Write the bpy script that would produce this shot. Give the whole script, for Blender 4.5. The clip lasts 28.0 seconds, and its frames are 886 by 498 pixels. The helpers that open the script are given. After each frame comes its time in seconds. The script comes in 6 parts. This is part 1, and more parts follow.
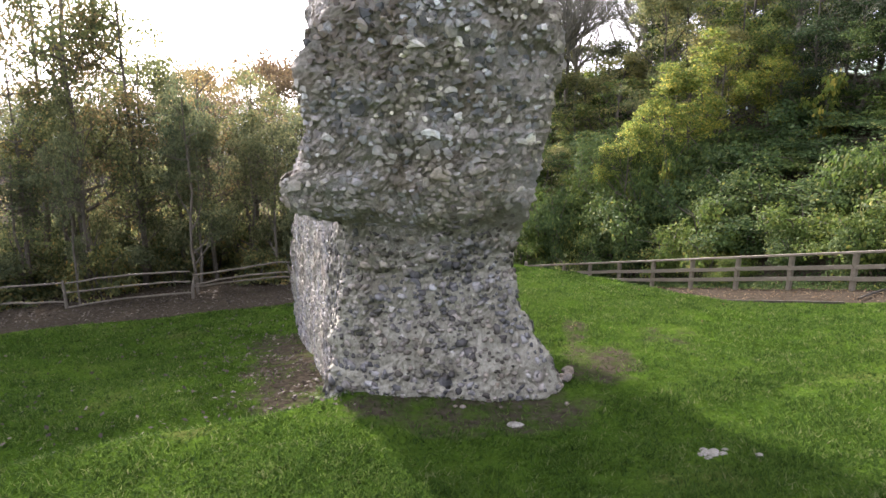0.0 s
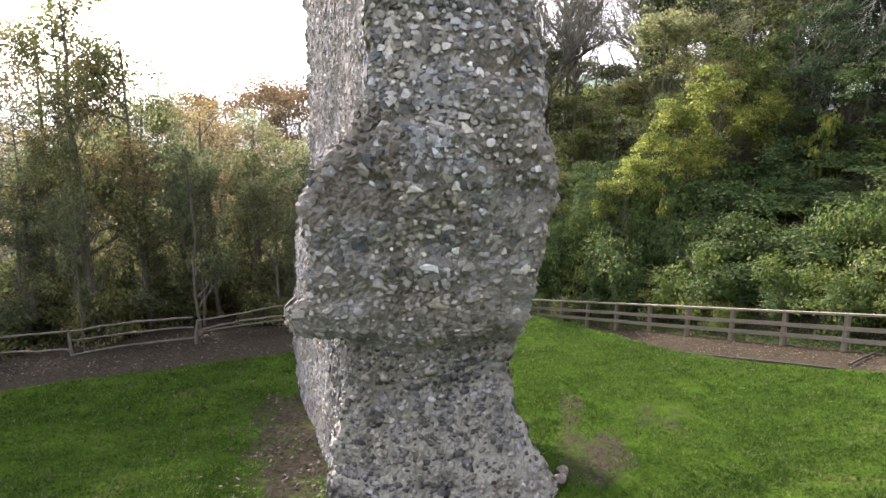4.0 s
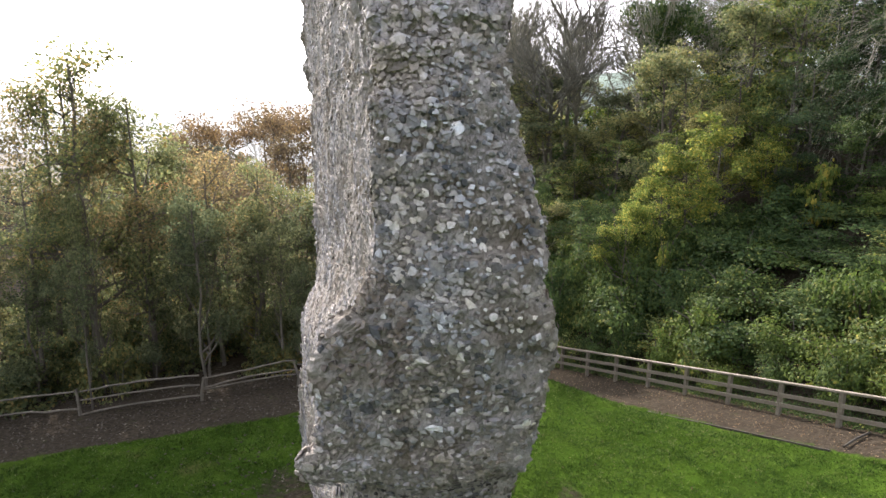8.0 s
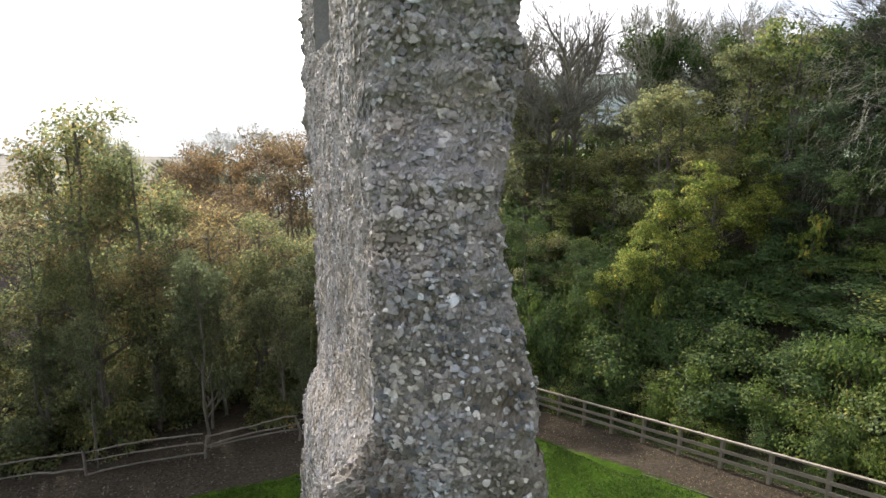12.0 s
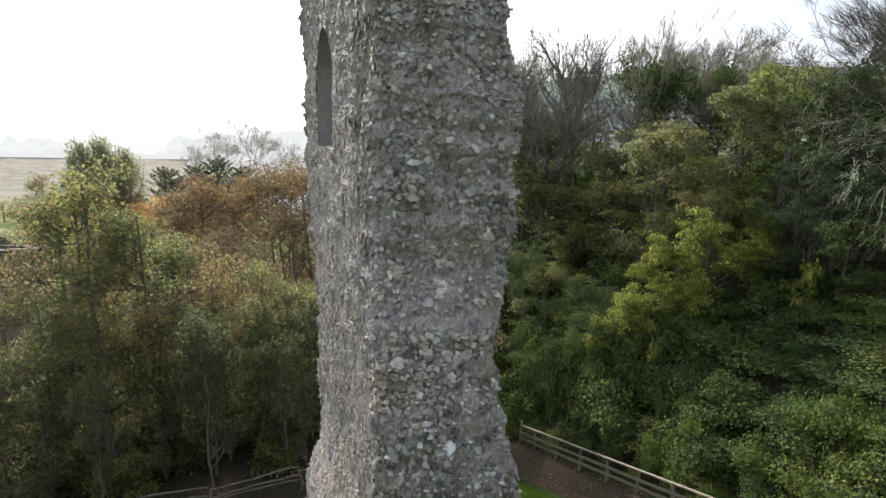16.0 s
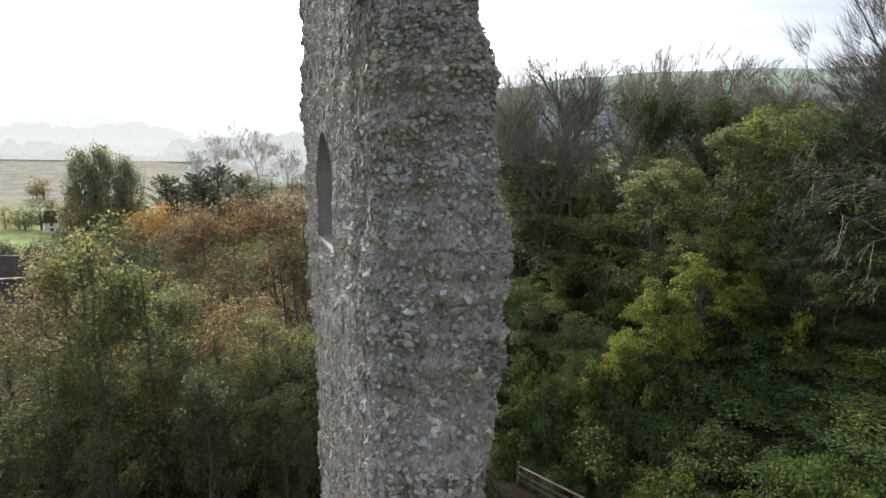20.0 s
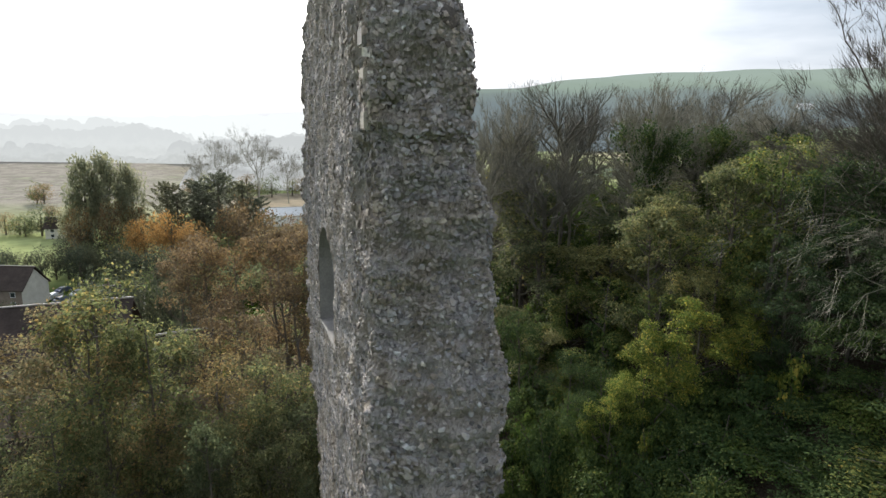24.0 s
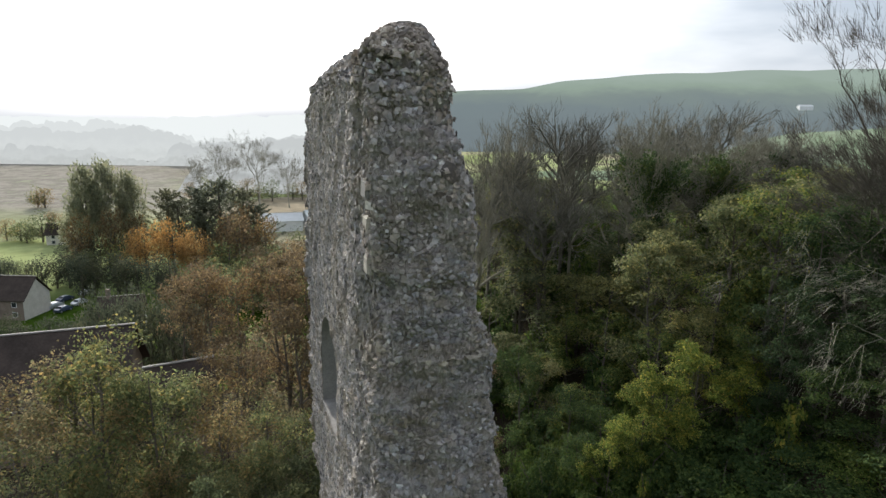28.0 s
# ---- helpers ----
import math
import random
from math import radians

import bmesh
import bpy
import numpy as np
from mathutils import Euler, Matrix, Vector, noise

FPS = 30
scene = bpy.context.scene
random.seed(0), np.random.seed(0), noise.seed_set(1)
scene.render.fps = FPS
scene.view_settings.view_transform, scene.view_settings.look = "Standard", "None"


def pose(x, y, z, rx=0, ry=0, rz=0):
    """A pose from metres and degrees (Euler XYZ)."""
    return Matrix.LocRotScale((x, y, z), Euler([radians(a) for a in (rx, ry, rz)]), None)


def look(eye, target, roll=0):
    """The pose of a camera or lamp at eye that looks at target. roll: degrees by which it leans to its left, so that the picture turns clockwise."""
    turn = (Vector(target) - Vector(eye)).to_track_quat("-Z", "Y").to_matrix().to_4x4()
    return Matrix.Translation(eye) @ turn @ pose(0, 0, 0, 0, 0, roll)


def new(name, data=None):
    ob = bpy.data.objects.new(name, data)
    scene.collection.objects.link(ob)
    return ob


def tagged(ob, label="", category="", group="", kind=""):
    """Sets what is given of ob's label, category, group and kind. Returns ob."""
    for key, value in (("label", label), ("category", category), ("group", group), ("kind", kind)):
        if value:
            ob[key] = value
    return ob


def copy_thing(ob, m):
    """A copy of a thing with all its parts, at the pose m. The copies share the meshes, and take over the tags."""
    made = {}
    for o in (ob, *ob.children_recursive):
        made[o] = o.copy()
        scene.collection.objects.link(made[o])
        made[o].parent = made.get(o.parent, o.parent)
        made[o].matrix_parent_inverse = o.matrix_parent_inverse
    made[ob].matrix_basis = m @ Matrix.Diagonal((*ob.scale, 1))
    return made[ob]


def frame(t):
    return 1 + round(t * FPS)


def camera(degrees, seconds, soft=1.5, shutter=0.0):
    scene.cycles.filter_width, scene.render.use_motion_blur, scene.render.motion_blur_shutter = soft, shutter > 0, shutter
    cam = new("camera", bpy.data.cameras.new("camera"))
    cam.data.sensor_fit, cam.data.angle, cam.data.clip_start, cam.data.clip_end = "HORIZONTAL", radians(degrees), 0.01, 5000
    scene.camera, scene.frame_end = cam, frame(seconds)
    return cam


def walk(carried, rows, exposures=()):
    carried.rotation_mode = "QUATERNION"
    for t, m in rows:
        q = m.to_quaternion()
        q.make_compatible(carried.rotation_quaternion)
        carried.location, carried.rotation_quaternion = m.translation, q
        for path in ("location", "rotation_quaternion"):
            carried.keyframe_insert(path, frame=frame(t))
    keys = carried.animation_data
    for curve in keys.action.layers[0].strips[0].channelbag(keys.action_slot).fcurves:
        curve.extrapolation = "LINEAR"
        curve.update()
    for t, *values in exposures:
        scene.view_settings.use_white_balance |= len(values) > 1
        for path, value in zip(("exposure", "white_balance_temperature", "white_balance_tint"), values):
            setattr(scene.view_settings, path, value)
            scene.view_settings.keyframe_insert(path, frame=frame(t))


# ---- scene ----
# ---- camera: a drone climbing straight up in front of the ruin ----
cam = camera(71.4, 28.0)
EYE, PITCH, ROLL = 3.9, -11.34, 0.74
ROWS = [
    (0.0, 0.0, 0.0, 0.0, -0.11), (1.0, 0.017, -0.006, 0.379, -0.11), (2.0, 0.029, -0.007, 0.802, -0.10),
    (3.0, 0.026, -0.010, 1.270, -0.08), (3.5, 0.018, 0.0, 1.506, -0.07), (5.5, -0.009, 0.085, 2.600, -0.07),
    (6.0, -0.013, 0.098, 2.894, -0.06), (7.0, -0.043, 0.100, 3.459, -0.03), (8.0, -0.071, 0.110, 4.018, 0.0),
    (9.0, -0.077, 0.152, 4.636, 0.01), (10.0, -0.102, 0.177, 5.242, 0.02), (11.0, -0.105, 0.160, 5.836, 0.03),
    (12.0, -0.039, 0.115, 6.422, 0.03), (13.0, -0.025, 0.070, 7.010, 0.01), (14.5, -0.055, 0.0, 7.900, 0.0),
    (15.0, -0.056, -0.013, 8.198, 0.01), (16.0, -0.035, -0.027, 8.796, 0.02), (17.0, -0.008, -0.047, 9.398, 0.02),
    (18.0, 0.029, -0.084, 10.016, 0.02), (19.0, 0.033, -0.120, 10.630, 0.02), (20.0, 0.041, -0.115, 11.255, 0.03),
    (21.0, 0.054, -0.075, 11.863, 0.03), (22.5, 0.054, -0.030, 12.760, 0.03), (24.0, 0.042, -0.014, 13.636, 0.04),
    (25.0, 0.024, -0.020, 14.223, 0.05), (26.0, 0.012, 0.010, 14.804, 0.06), (27.0, 0.010, 0.087, 15.400, 0.06),
    (28.0, 0.0, 0.173, 16.0, 0.07),
]
EXPOSURES = ((0.0, 1.82, 6250, 22), (6.0, 1.55, 6250, 20), (12.0, 1.05, 6260, 14), (17.0, 0.70, 6230, 12), (21.0, 0.49, 6200, 11), (28.0, 0.17, 6150, 10))
walk(cam, [(t, pose(x, y, EYE + z, 90 + PITCH, 0, yaw) @ pose(0, 0, 0, 0, 0, ROLL)) for t, x, y, z, yaw in ROWS], EXPOSURES)

# ---- world and sun ----
SUN_AZ, SUN_EL = radians(-25), radians(23)   # azimuth from +y, minus is to the left
to_sun = Vector((math.sin(SUN_AZ) * math.cos(SUN_EL), math.cos(SUN_AZ) * math.cos(SUN_EL), math.sin(SUN_EL)))
world = bpy.data.worlds.new("hazy_sky")
scene.world = world
world.use_nodes = True
wn, wl = world.node_tree.nodes, world.node_tree.links
sky = wn.new("ShaderNodeTexSky")
sky.sky_type, sky.sun_disc = "NISHITA", False
sky.sun_elevation, sky.sun_rotation = SUN_EL, SUN_AZ
sky.air_density, sky.dust_density, sky.ozone_density = 1.0, 6.0, 1.0
hsv = wn.new("ShaderNodeHueSaturation")
hsv.inputs["Saturation"].default_value = 0.35
wl.new(sky.outputs[0], hsv.inputs["Color"])
wl.new(hsv.outputs[0], wn["Background"].inputs[0])
wn["Background"].inputs[1].default_value = 0.078
haze = wn.new("ShaderNodeBackground")
cloud = wn.new("ShaderNodeTexNoise")
cloud.inputs["Scale"].default_value, cloud.inputs["Detail"].default_value = 2.2, 5
cramp = wn.new("ShaderNodeValToRGB")
cramp.color_ramp.elements[0].position, cramp.color_ramp.elements[0].color = 0.38, (0.36, 0.43, 0.51, 1)
cramp.color_ramp.elements[1].position, cramp.color_ramp.elements[1].color = 0.62, (0.90, 0.92, 0.94, 1)
flat = wn.new("ShaderNodeMapping")       # clouds drawn out along the horizon
flat.inputs["Scale"].default_value = (1.0, 1.0, 4.5)
where = wn.new("ShaderNodeTexCoord")
wl.new(where.outputs["Generated"], flat.inputs["Vector"])
wl.new(flat.outputs[0], cloud.inputs["Vector"])
wl.new(cloud.outputs[0], cramp.inputs[0])
wl.new(cramp.outputs[0], haze.inputs[0])
haze.inputs[1].default_value = 0.70
both = wn.new("ShaderNodeAddShader")
wl.new(wn["Background"].outputs[0], both.inputs[0])
wl.new(haze.outputs[0], both.inputs[1])
wl.new(both.outputs[0], wn["World Output"].inputs[0])
sun = new("sun", bpy.data.lights.new("sun", "SUN"))
sun.data.energy, sun.data.angle, sun.data.color = 5.0, radians(2.0), (1.0, 0.92, 0.80)
sun.matrix_world = look((0, 0, 60), Vector((0, 0, 60)) - to_sun)


# ---- materials ----
def material(name, rough=0.8, metal=0.0):
    m = bpy.data.materials.new(name)
    m.use_nodes = True
    b = m.node_tree.nodes["Principled BSDF"]
    b.inputs["Roughness"].default_value, b.inputs["Metallic"].default_value = rough, metal
    return m, m.node_tree.nodes, m.node_tree.links, b


def ramp(n, l, source, stops):
    r = n.new("ShaderNodeValToRGB")
    e = r.color_ramp.elements
    while len(e) < len(stops):
        e.new(0.5)
    for k, (p, c) in enumerate(stops):
        e[k].position, e[k].color = p, (*c, 1)
    l.new(source, r.inputs[0])
    return r.outputs[0]


def noisy(n, l, scale, detail=6, rough=0.6, coords="Object"):
    c = n.new("ShaderNodeTexCoord")
    t = n.new("ShaderNodeTexNoise")
    t.inputs["Scale"].default_value, t.inputs["Detail"].default_value, t.inputs["Roughness"].default_value = scale, detail, rough
    l.new(c.outputs[coords], t.inputs["Vector"])
    return t.outputs[0]


def mixed(n, l, fac, a, b, kind="MIX"):
    x = n.new("ShaderNodeMix")
    x.data_type, x.blend_type = "RGBA", kind
    for socket, v in ((x.inputs[0], fac), (x.inputs[6], a), (x.inputs[7], b)):
        if isinstance(v, (int, float)):
            socket.default_value = v
        elif isinstance(v, tuple):
            socket.default_value = (*v, 1)
        else:
            l.new(v, socket)
    return x.outputs[2]


def bump(n, l, b, height, strength=0.4, distance=0.02):
    x = n.new("ShaderNodeBump")
    x.inputs["Strength"].default_value, x.inputs["Distance"].default_value = strength, distance
    l.new(height, x.inputs["Height"])
    l.new(x.outputs[0], b.inputs["Normal"])


def two_scale(name, stops_big, big, fine, fine_amount=0.5, rough=0.85, bumps=0.5, depth=0.02):
    """A surface with colour stops over a large noise and grain over a fine one."""
    m, n, l, b = material(name, rough)
    c = ramp(n, l, noisy(n, l, big), stops_big)
    g = ramp(n, l, noisy(n, l, fine, 4), [(0.3, (0.35, 0.35, 0.35)), (0.7, (1, 1, 1))])
    l.new(mixed(n, l, fine_amount, c, g, "MULTIPLY"), b.inputs["Base Color"])
    bump(n, l, b, noisy(n, l, fine, 6), bumps, depth)
    return m


def leaf_material(name, stops, translucent=0.45, gloss=0.35, patch=0.35):
    """Leaves that differ from one another, with light passing through them."""
    m, n, l, b = material(name, 0.7)
    g = n.new("ShaderNodeNewGeometry")
    big = noisy(n, l, patch, 3)
    mx = n.new("ShaderNodeMath")
    mx.operation = "MULTIPLY_ADD"
    l.new(g.outputs["Random Per Island"], mx.inputs[0])
    mx.inputs[1].default_value = 0.9
    sub = n.new("ShaderNodeMath")
    sub.operation = "MULTIPLY_ADD"
    l.new(big, sub.inputs[0])
    sub.inputs[1].default_value, sub.inputs[2].default_value = 0.8, -0.35
    l.new(sub.outputs[0], mx.inputs[2])
    c = ramp(n, l, mx.outputs[0], stops)
    own = n.new("ShaderNodeObjectInfo")
    c = mixed(n, l, 1.0, c, ramp(n, l, own.outputs["Random"], [(0.0, (0.78, 0.82, 0.80)), (0.5, (1.0, 1.0, 1.0)), (1.0, (1.16, 1.08, 0.92))]), "MULTIPLY")
    l.new(c, b.inputs["Base Color"])
    b.inputs["Specular IOR Level"].default_value = gloss
    t = n.new("ShaderNodeBsdfTranslucent")
    l.new(c, t.inputs[0])
    ms = n.new("ShaderNodeMixShader")
    ms.inputs[0].default_value = translucent
    l.new(b.outputs[0], ms.inputs[1])
    l.new(t.outputs[0], ms.inputs[2])
    l.new(ms.outputs[0], n["Material Output"].inputs["Surface"])
    return m


def mortar_material():
    """Weathered rubble core: dark and brown high up, repointed with pale lime mortar near the ground."""
    m, n, l, b = material("flint_rubble_mortar", 0.95)
    old = ramp(n, l, noisy(n, l, 1.4, 7), [(0.3, (0.267, 0.230, 0.189)), (0.42, (0.392, 0.356, 0.317)), (0.52, (0.530, 0.495, 0.478)), (0.6, (0.481, 0.464, 0.474)), (0.75, (0.356, 0.324, 0.285))])
    new_lime = ramp(n, l, noisy(n, l, 1.6, 7), [(0.3, (0.286, 0.263, 0.212)), (0.5, (0.434, 0.411, 0.344)), (0.7, (0.522, 0.497, 0.425))])
    co = n.new("ShaderNodeTexCoord")
    sep = n.new("ShaderNodeSeparateXYZ")
    l.new(co.outputs["Object"], sep.inputs[0])
    wob = n.new("ShaderNodeMath")
    wob.operation = "MULTIPLY_ADD"
    l.new(noisy(n, l, 0.8, 5), wob.inputs[0])
    wob.inputs[1].default_value = 3.0
    l.new(sep.outputs[2], wob.inputs[2])
    k = n.new("ShaderNodeMapRange")
    k.inputs[1].default_value, k.inputs[2].default_value = 3.4, 4.6
    l.new(wob.outputs[0], k.inputs[0])
    c = mixed(n, l, k.outputs[0], new_lime, old)
    band = n.new("ShaderNodeMath")     # the bulge is stained brown; recess shade above it is painted in
    band.operation = "DIVIDE"
    l.new(wob.outputs[0], band.inputs[0])
    band.inputs[1].default_value = 12.0
    stain_shade = ramp(n, l, band.outputs[0], [(0.26, (1, 1, 1)), (0.44, (0.72, 0.705, 0.655)), (0.60, (0.70, 0.685, 0.635)), (0.80, (0.74, 0.72, 0.67)), (1.0, (0.93, 0.92, 0.89))])
    c = mixed(n, l, 1.0, c, stain_shade, "MULTIPLY")
    from_spot = n.new("ShaderNodeMapping")      # a dark brown patch on the corner of the bulge
    from_spot.vector_type = "POINT"
    from_spot.inputs["Location"].default_value = (1.15 / 0.75, -8.6 / 0.9, -5.2 / 0.85)
    from_spot.inputs["Scale"].default_value = (1 / 0.75, 1 / 0.9, 1 / 0.85)
    l.new(co.outputs["Object"], from_spot.inputs["Vector"])
    far = n.new("ShaderNodeVectorMath")
    far.operation = "LENGTH"
    l.new(from_spot.outputs[0], far.inputs[0])
    ragged_edge = n.new("ShaderNodeMath")
    ragged_edge.operation = "MULTIPLY_ADD"
    l.new(noisy(n, l, 3.0, 6), ragged_edge.inputs[0])
    ragged_edge.inputs[1].default_value = 0.6
    l.new(far.outputs["Value"], ragged_edge.inputs[2])
    corner_tone = ramp(n, l, ragged_edge.outputs[0], [(0.85, (0.50, 0.47, 0.40)), (1.0, (1, 1, 1))])
    c = mixed(n, l, 1.0, c, corner_tone, "MULTIPLY")
    g = ramp(n, l, noisy(n, l, 16, 6, 0.7), [(0.3, (0.46, 0.45, 0.43)), (0.52, (0.92, 0.91, 0.90)), (0.72, (1.15, 1.15, 1.15))])
    l.new(mixed(n, l, 0.7, c, g, "MULTIPLY"), b.inputs["Base Color"])
    b.inputs["Specular IOR Level"].default_value = 0.2
    bump(n, l, b, noisy(n, l, 24, 8, 0.7), 1.0, 0.09)
    return m


MORTAR = mortar_material()


def flint_material(name, node, socket, stops):
    m, n, l, b = material(name, 0.8)
    g = n.new(node)
    c = ramp(n, l, g.outputs[socket], stops)
    patch = ramp(n, l, noisy(n, l, 1.1, 6), [(0.30, (0.74, 0.66, 0.52)), (0.41, (1.0, 0.93, 0.82)), (0.48, (1.06, 1.03, 1.0)), (0.55, (0.86, 0.91, 1.0)), (0.62, (1.04, 1.0, 0.97)), (0.68, (0.90, 0.92, 0.98)), (0.77, (0.80, 0.74, 0.63))])
    skin = ramp(n, l, noisy(n, l, 22, 5), [(0.35, (0.6, 0.6, 0.6)), (0.65, (1.1, 1.1, 1.1))])
    l.new(mixed(n, l, 0.8, mixed(n, l, 0.9, c, patch, "MULTIPLY"), skin, "MULTIPLY"), b.inputs["Base Color"])
    b.inputs["Specular IOR Level"].default_value = 0.12
    bump(n, l, b, noisy(n, l, 35, 5), 0.6, 0.012)
    return m


MIXED_FLINTS = [(0.0, (0.140, 0.128, 0.122)), (0.16, (0.221, 0.203, 0.192)), (0.4, (0.302, 0.279, 0.263)), (0.7, (0.369, 0.344, 0.326)), (0.94, (0.427, 0.401, 0.380)), (0.985, (0.540, 0.513, 0.486)), (1.0, (0.684, 0.666, 0.639))]
UPPER_FLINTS = [(0.0, (0.116, 0.105, 0.100)), (0.3, (0.266, 0.237, 0.218)), (0.7, (0.416, 0.375, 0.351)), (0.93, (0.549, 0.505, 0.485)), (1.0, (0.765, 0.761, 0.765))]
DARK_FLINTS = [(0.0, (0.077, 0.073, 0.073)), (0.4, (0.145, 0.137, 0.131)), (0.68, (0.227, 0.212, 0.200)), (0.88, (0.329, 0.304, 0.283)), (0.975, (0.372, 0.348, 0.325)), (1.0, (0.588, 0.573, 0.542))]
BULGE_FLINTS = [(0.0, (0.070, 0.073, 0.074)), (0.22, (0.150, 0.146, 0.140)), (0.45, (0.255, 0.244, 0.223)), (0.75, (0.350, 0.336, 0.316)), (0.92, (0.440, 0.429, 0.414)), (0.98, (0.600, 0.585, 0.558)), (1.0, (0.740, 0.722, 0.679))]
FLINT_BULGE = flint_material("bulge_flint", "ShaderNodeNewGeometry", "Random Per Island", BULGE_FLINTS)
FLINT = flint_material("flint", "ShaderNodeNewGeometry", "Random Per Island", MIXED_FLINTS)
FLINT_LOW = flint_material("low_flint", "ShaderNodeNewGeometry", "Random Per Island", DARK_FLINTS)
FLINT_TOP = flint_material("weathered_top_flint", "ShaderNodeNewGeometry", "Random Per Island", UPPER_FLINTS)
FLINT_SINGLE = flint_material("single_flint", "ShaderNodeObjectInfo", "Random", [(p, (0.60 * r, 0.56 * g, 0.50 * b)) for p, (r, g, b) in MIXED_FLINTS])
ASHLAR = two_scale("ashlar", [(0.3, (0.40, 0.36, 0.30)), (0.7, (0.55, 0.51, 0.44))], 3, 30, 0.4, 0.85, 0.3, 0.01)
WOOD = two_scale("weathered_fence_wood", [(0.3, (0.167, 0.143, 0.104)), (0.6, (0.258, 0.221, 0.167)), (0.8, (0.220, 0.206, 0.174))], 2.5, 26, 0.5, 0.8, 0.4, 0.006)
DARKBOARD = two_scale("dark_edging_board", [(0.3, (0.035, 0.030, 0.024)), (0.7, (0.085, 0.074, 0.058))], 3, 25, 0.5, 0.9, 0.5, 0.01)
OLDWOOD = two_scale("split_chestnut_rail", [(0.3, (0.085, 0.073, 0.056)), (0.7, (0.18, 0.155, 0.12))], 3, 25, 0.5, 0.85, 0.5, 0.01)
BARK = two_scale("bark", [(0.3, (0.07, 0.06, 0.045)), (0.7, (0.16, 0.14, 0.11))], 3, 22, 0.6, 0.9, 0.8, 0.03)
GREYTWIG = two_scale("grey_twigs", [(0.3, (0.11, 0.105, 0.08)), (0.7, (0.21, 0.195, 0.155))], 3, 22, 0.5, 0.9, 0.5, 0.02)
# bark of the far field oaks, lightened to imitate mist before them
HAZEBARK = two_scale("haze_pale_twigs", [(0.3, (0.23, 0.22, 0.18)), (0.7, (0.38, 0.36, 0.30))], 3, 22, 0.5, 0.9, 0.5, 0.02)
TWIG = two_scale("brown_twigs", [(0.3, (0.19, 0.18, 0.13)), (0.7, (0.31, 0.29, 0.22))], 0.3, 9, 0.4, 0.9, 0.3, 0.02)


def ground_material():
    m, n, l, b = material("turf", 0.9)
    grass = ramp(n, l, noisy(n, l, 0.5, 5), [(0.3, (0.031, 0.054, 0.010)), (0.45, (0.043, 0.081, 0.012)), (0.6, (0.060, 0.103, 0.016)), (0.72, (0.097, 0.103, 0.037))])
    tuft = ramp(n, l, noisy(n, l, 3.2, 6, 0.7), [(0.35, (0.66, 0.66, 0.6)), (0.6, (1.08, 1.08, 1.0))])
    grass = mixed(n, l, 0.8, grass, tuft, "MULTIPLY")
    fine = ramp(n, l, noisy(n, l, 16, 6), [(0.3, (0.6, 0.6, 0.55)), (0.7, (1.08, 1.08, 1.0))])
    grass = mixed(n, l, 0.8, grass, fine, "MULTIPLY")
    soil = ramp(n, l, noisy(n, l, 9, 6), [(0.3, (0.024, 0.020, 0.015)), (0.7, (0.074, 0.061, 0.045))])
    at = n.new("ShaderNodeAttribute")
    at.attribute_name = "bare"
    edge = n.new("ShaderNodeMath")
    edge.operation = "MULTIPLY_ADD"
    l.new(noisy(n, l, 2.2, 8, 0.7), edge.inputs[0])
    edge.inputs[1].default_value = 1.5
    sub = n.new("ShaderNodeMath")
    sub.operation = "ADD"
    sub.inputs[1].default_value = -1.25
    l.new(at.outputs["Fac"], edge.inputs[2])
    l.new(edge.outputs[0], sub.inputs[0])
    k = ramp(n, l, sub.outputs[0], [(0.0, (0, 0, 0)), (0.35, (1, 1, 1))])
    near = mixed(n, l, k, grass, soil)
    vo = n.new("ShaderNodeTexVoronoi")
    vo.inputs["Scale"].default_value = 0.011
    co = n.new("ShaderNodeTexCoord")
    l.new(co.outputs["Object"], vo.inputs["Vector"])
    # field colours are lightened to stand for sunlit mist in the valley
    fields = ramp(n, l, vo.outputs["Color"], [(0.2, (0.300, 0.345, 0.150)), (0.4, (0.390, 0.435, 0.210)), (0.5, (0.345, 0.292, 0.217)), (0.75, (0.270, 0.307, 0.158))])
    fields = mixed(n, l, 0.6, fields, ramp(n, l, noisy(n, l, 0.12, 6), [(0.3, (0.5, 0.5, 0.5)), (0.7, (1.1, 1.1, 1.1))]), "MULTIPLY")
    moor = ramp(n, l, noisy(n, l, 0.045, 8, 0.75), [(0.32, (0.17, 0.15, 0.13)), (0.45, (0.31, 0.29, 0.25)), (0.54, (0.20, 0.185, 0.16)), (0.66, (0.31, 0.32, 0.23))])
    ma = n.new("ShaderNodeAttribute")
    ma.attribute_name = "moor"
    fields = mixed(n, l, ma.outputs["Fac"], fields, moor)
    fa = n.new("ShaderNodeAttribute")
    fa.attribute_name = "valley"
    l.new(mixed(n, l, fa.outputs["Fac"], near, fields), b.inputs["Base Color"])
    b.inputs["Specular IOR Level"].default_value = 0.0
    bump(n, l, b, noisy(n, l, 20, 8, 0.7), 0.9, 0.05)
    return m


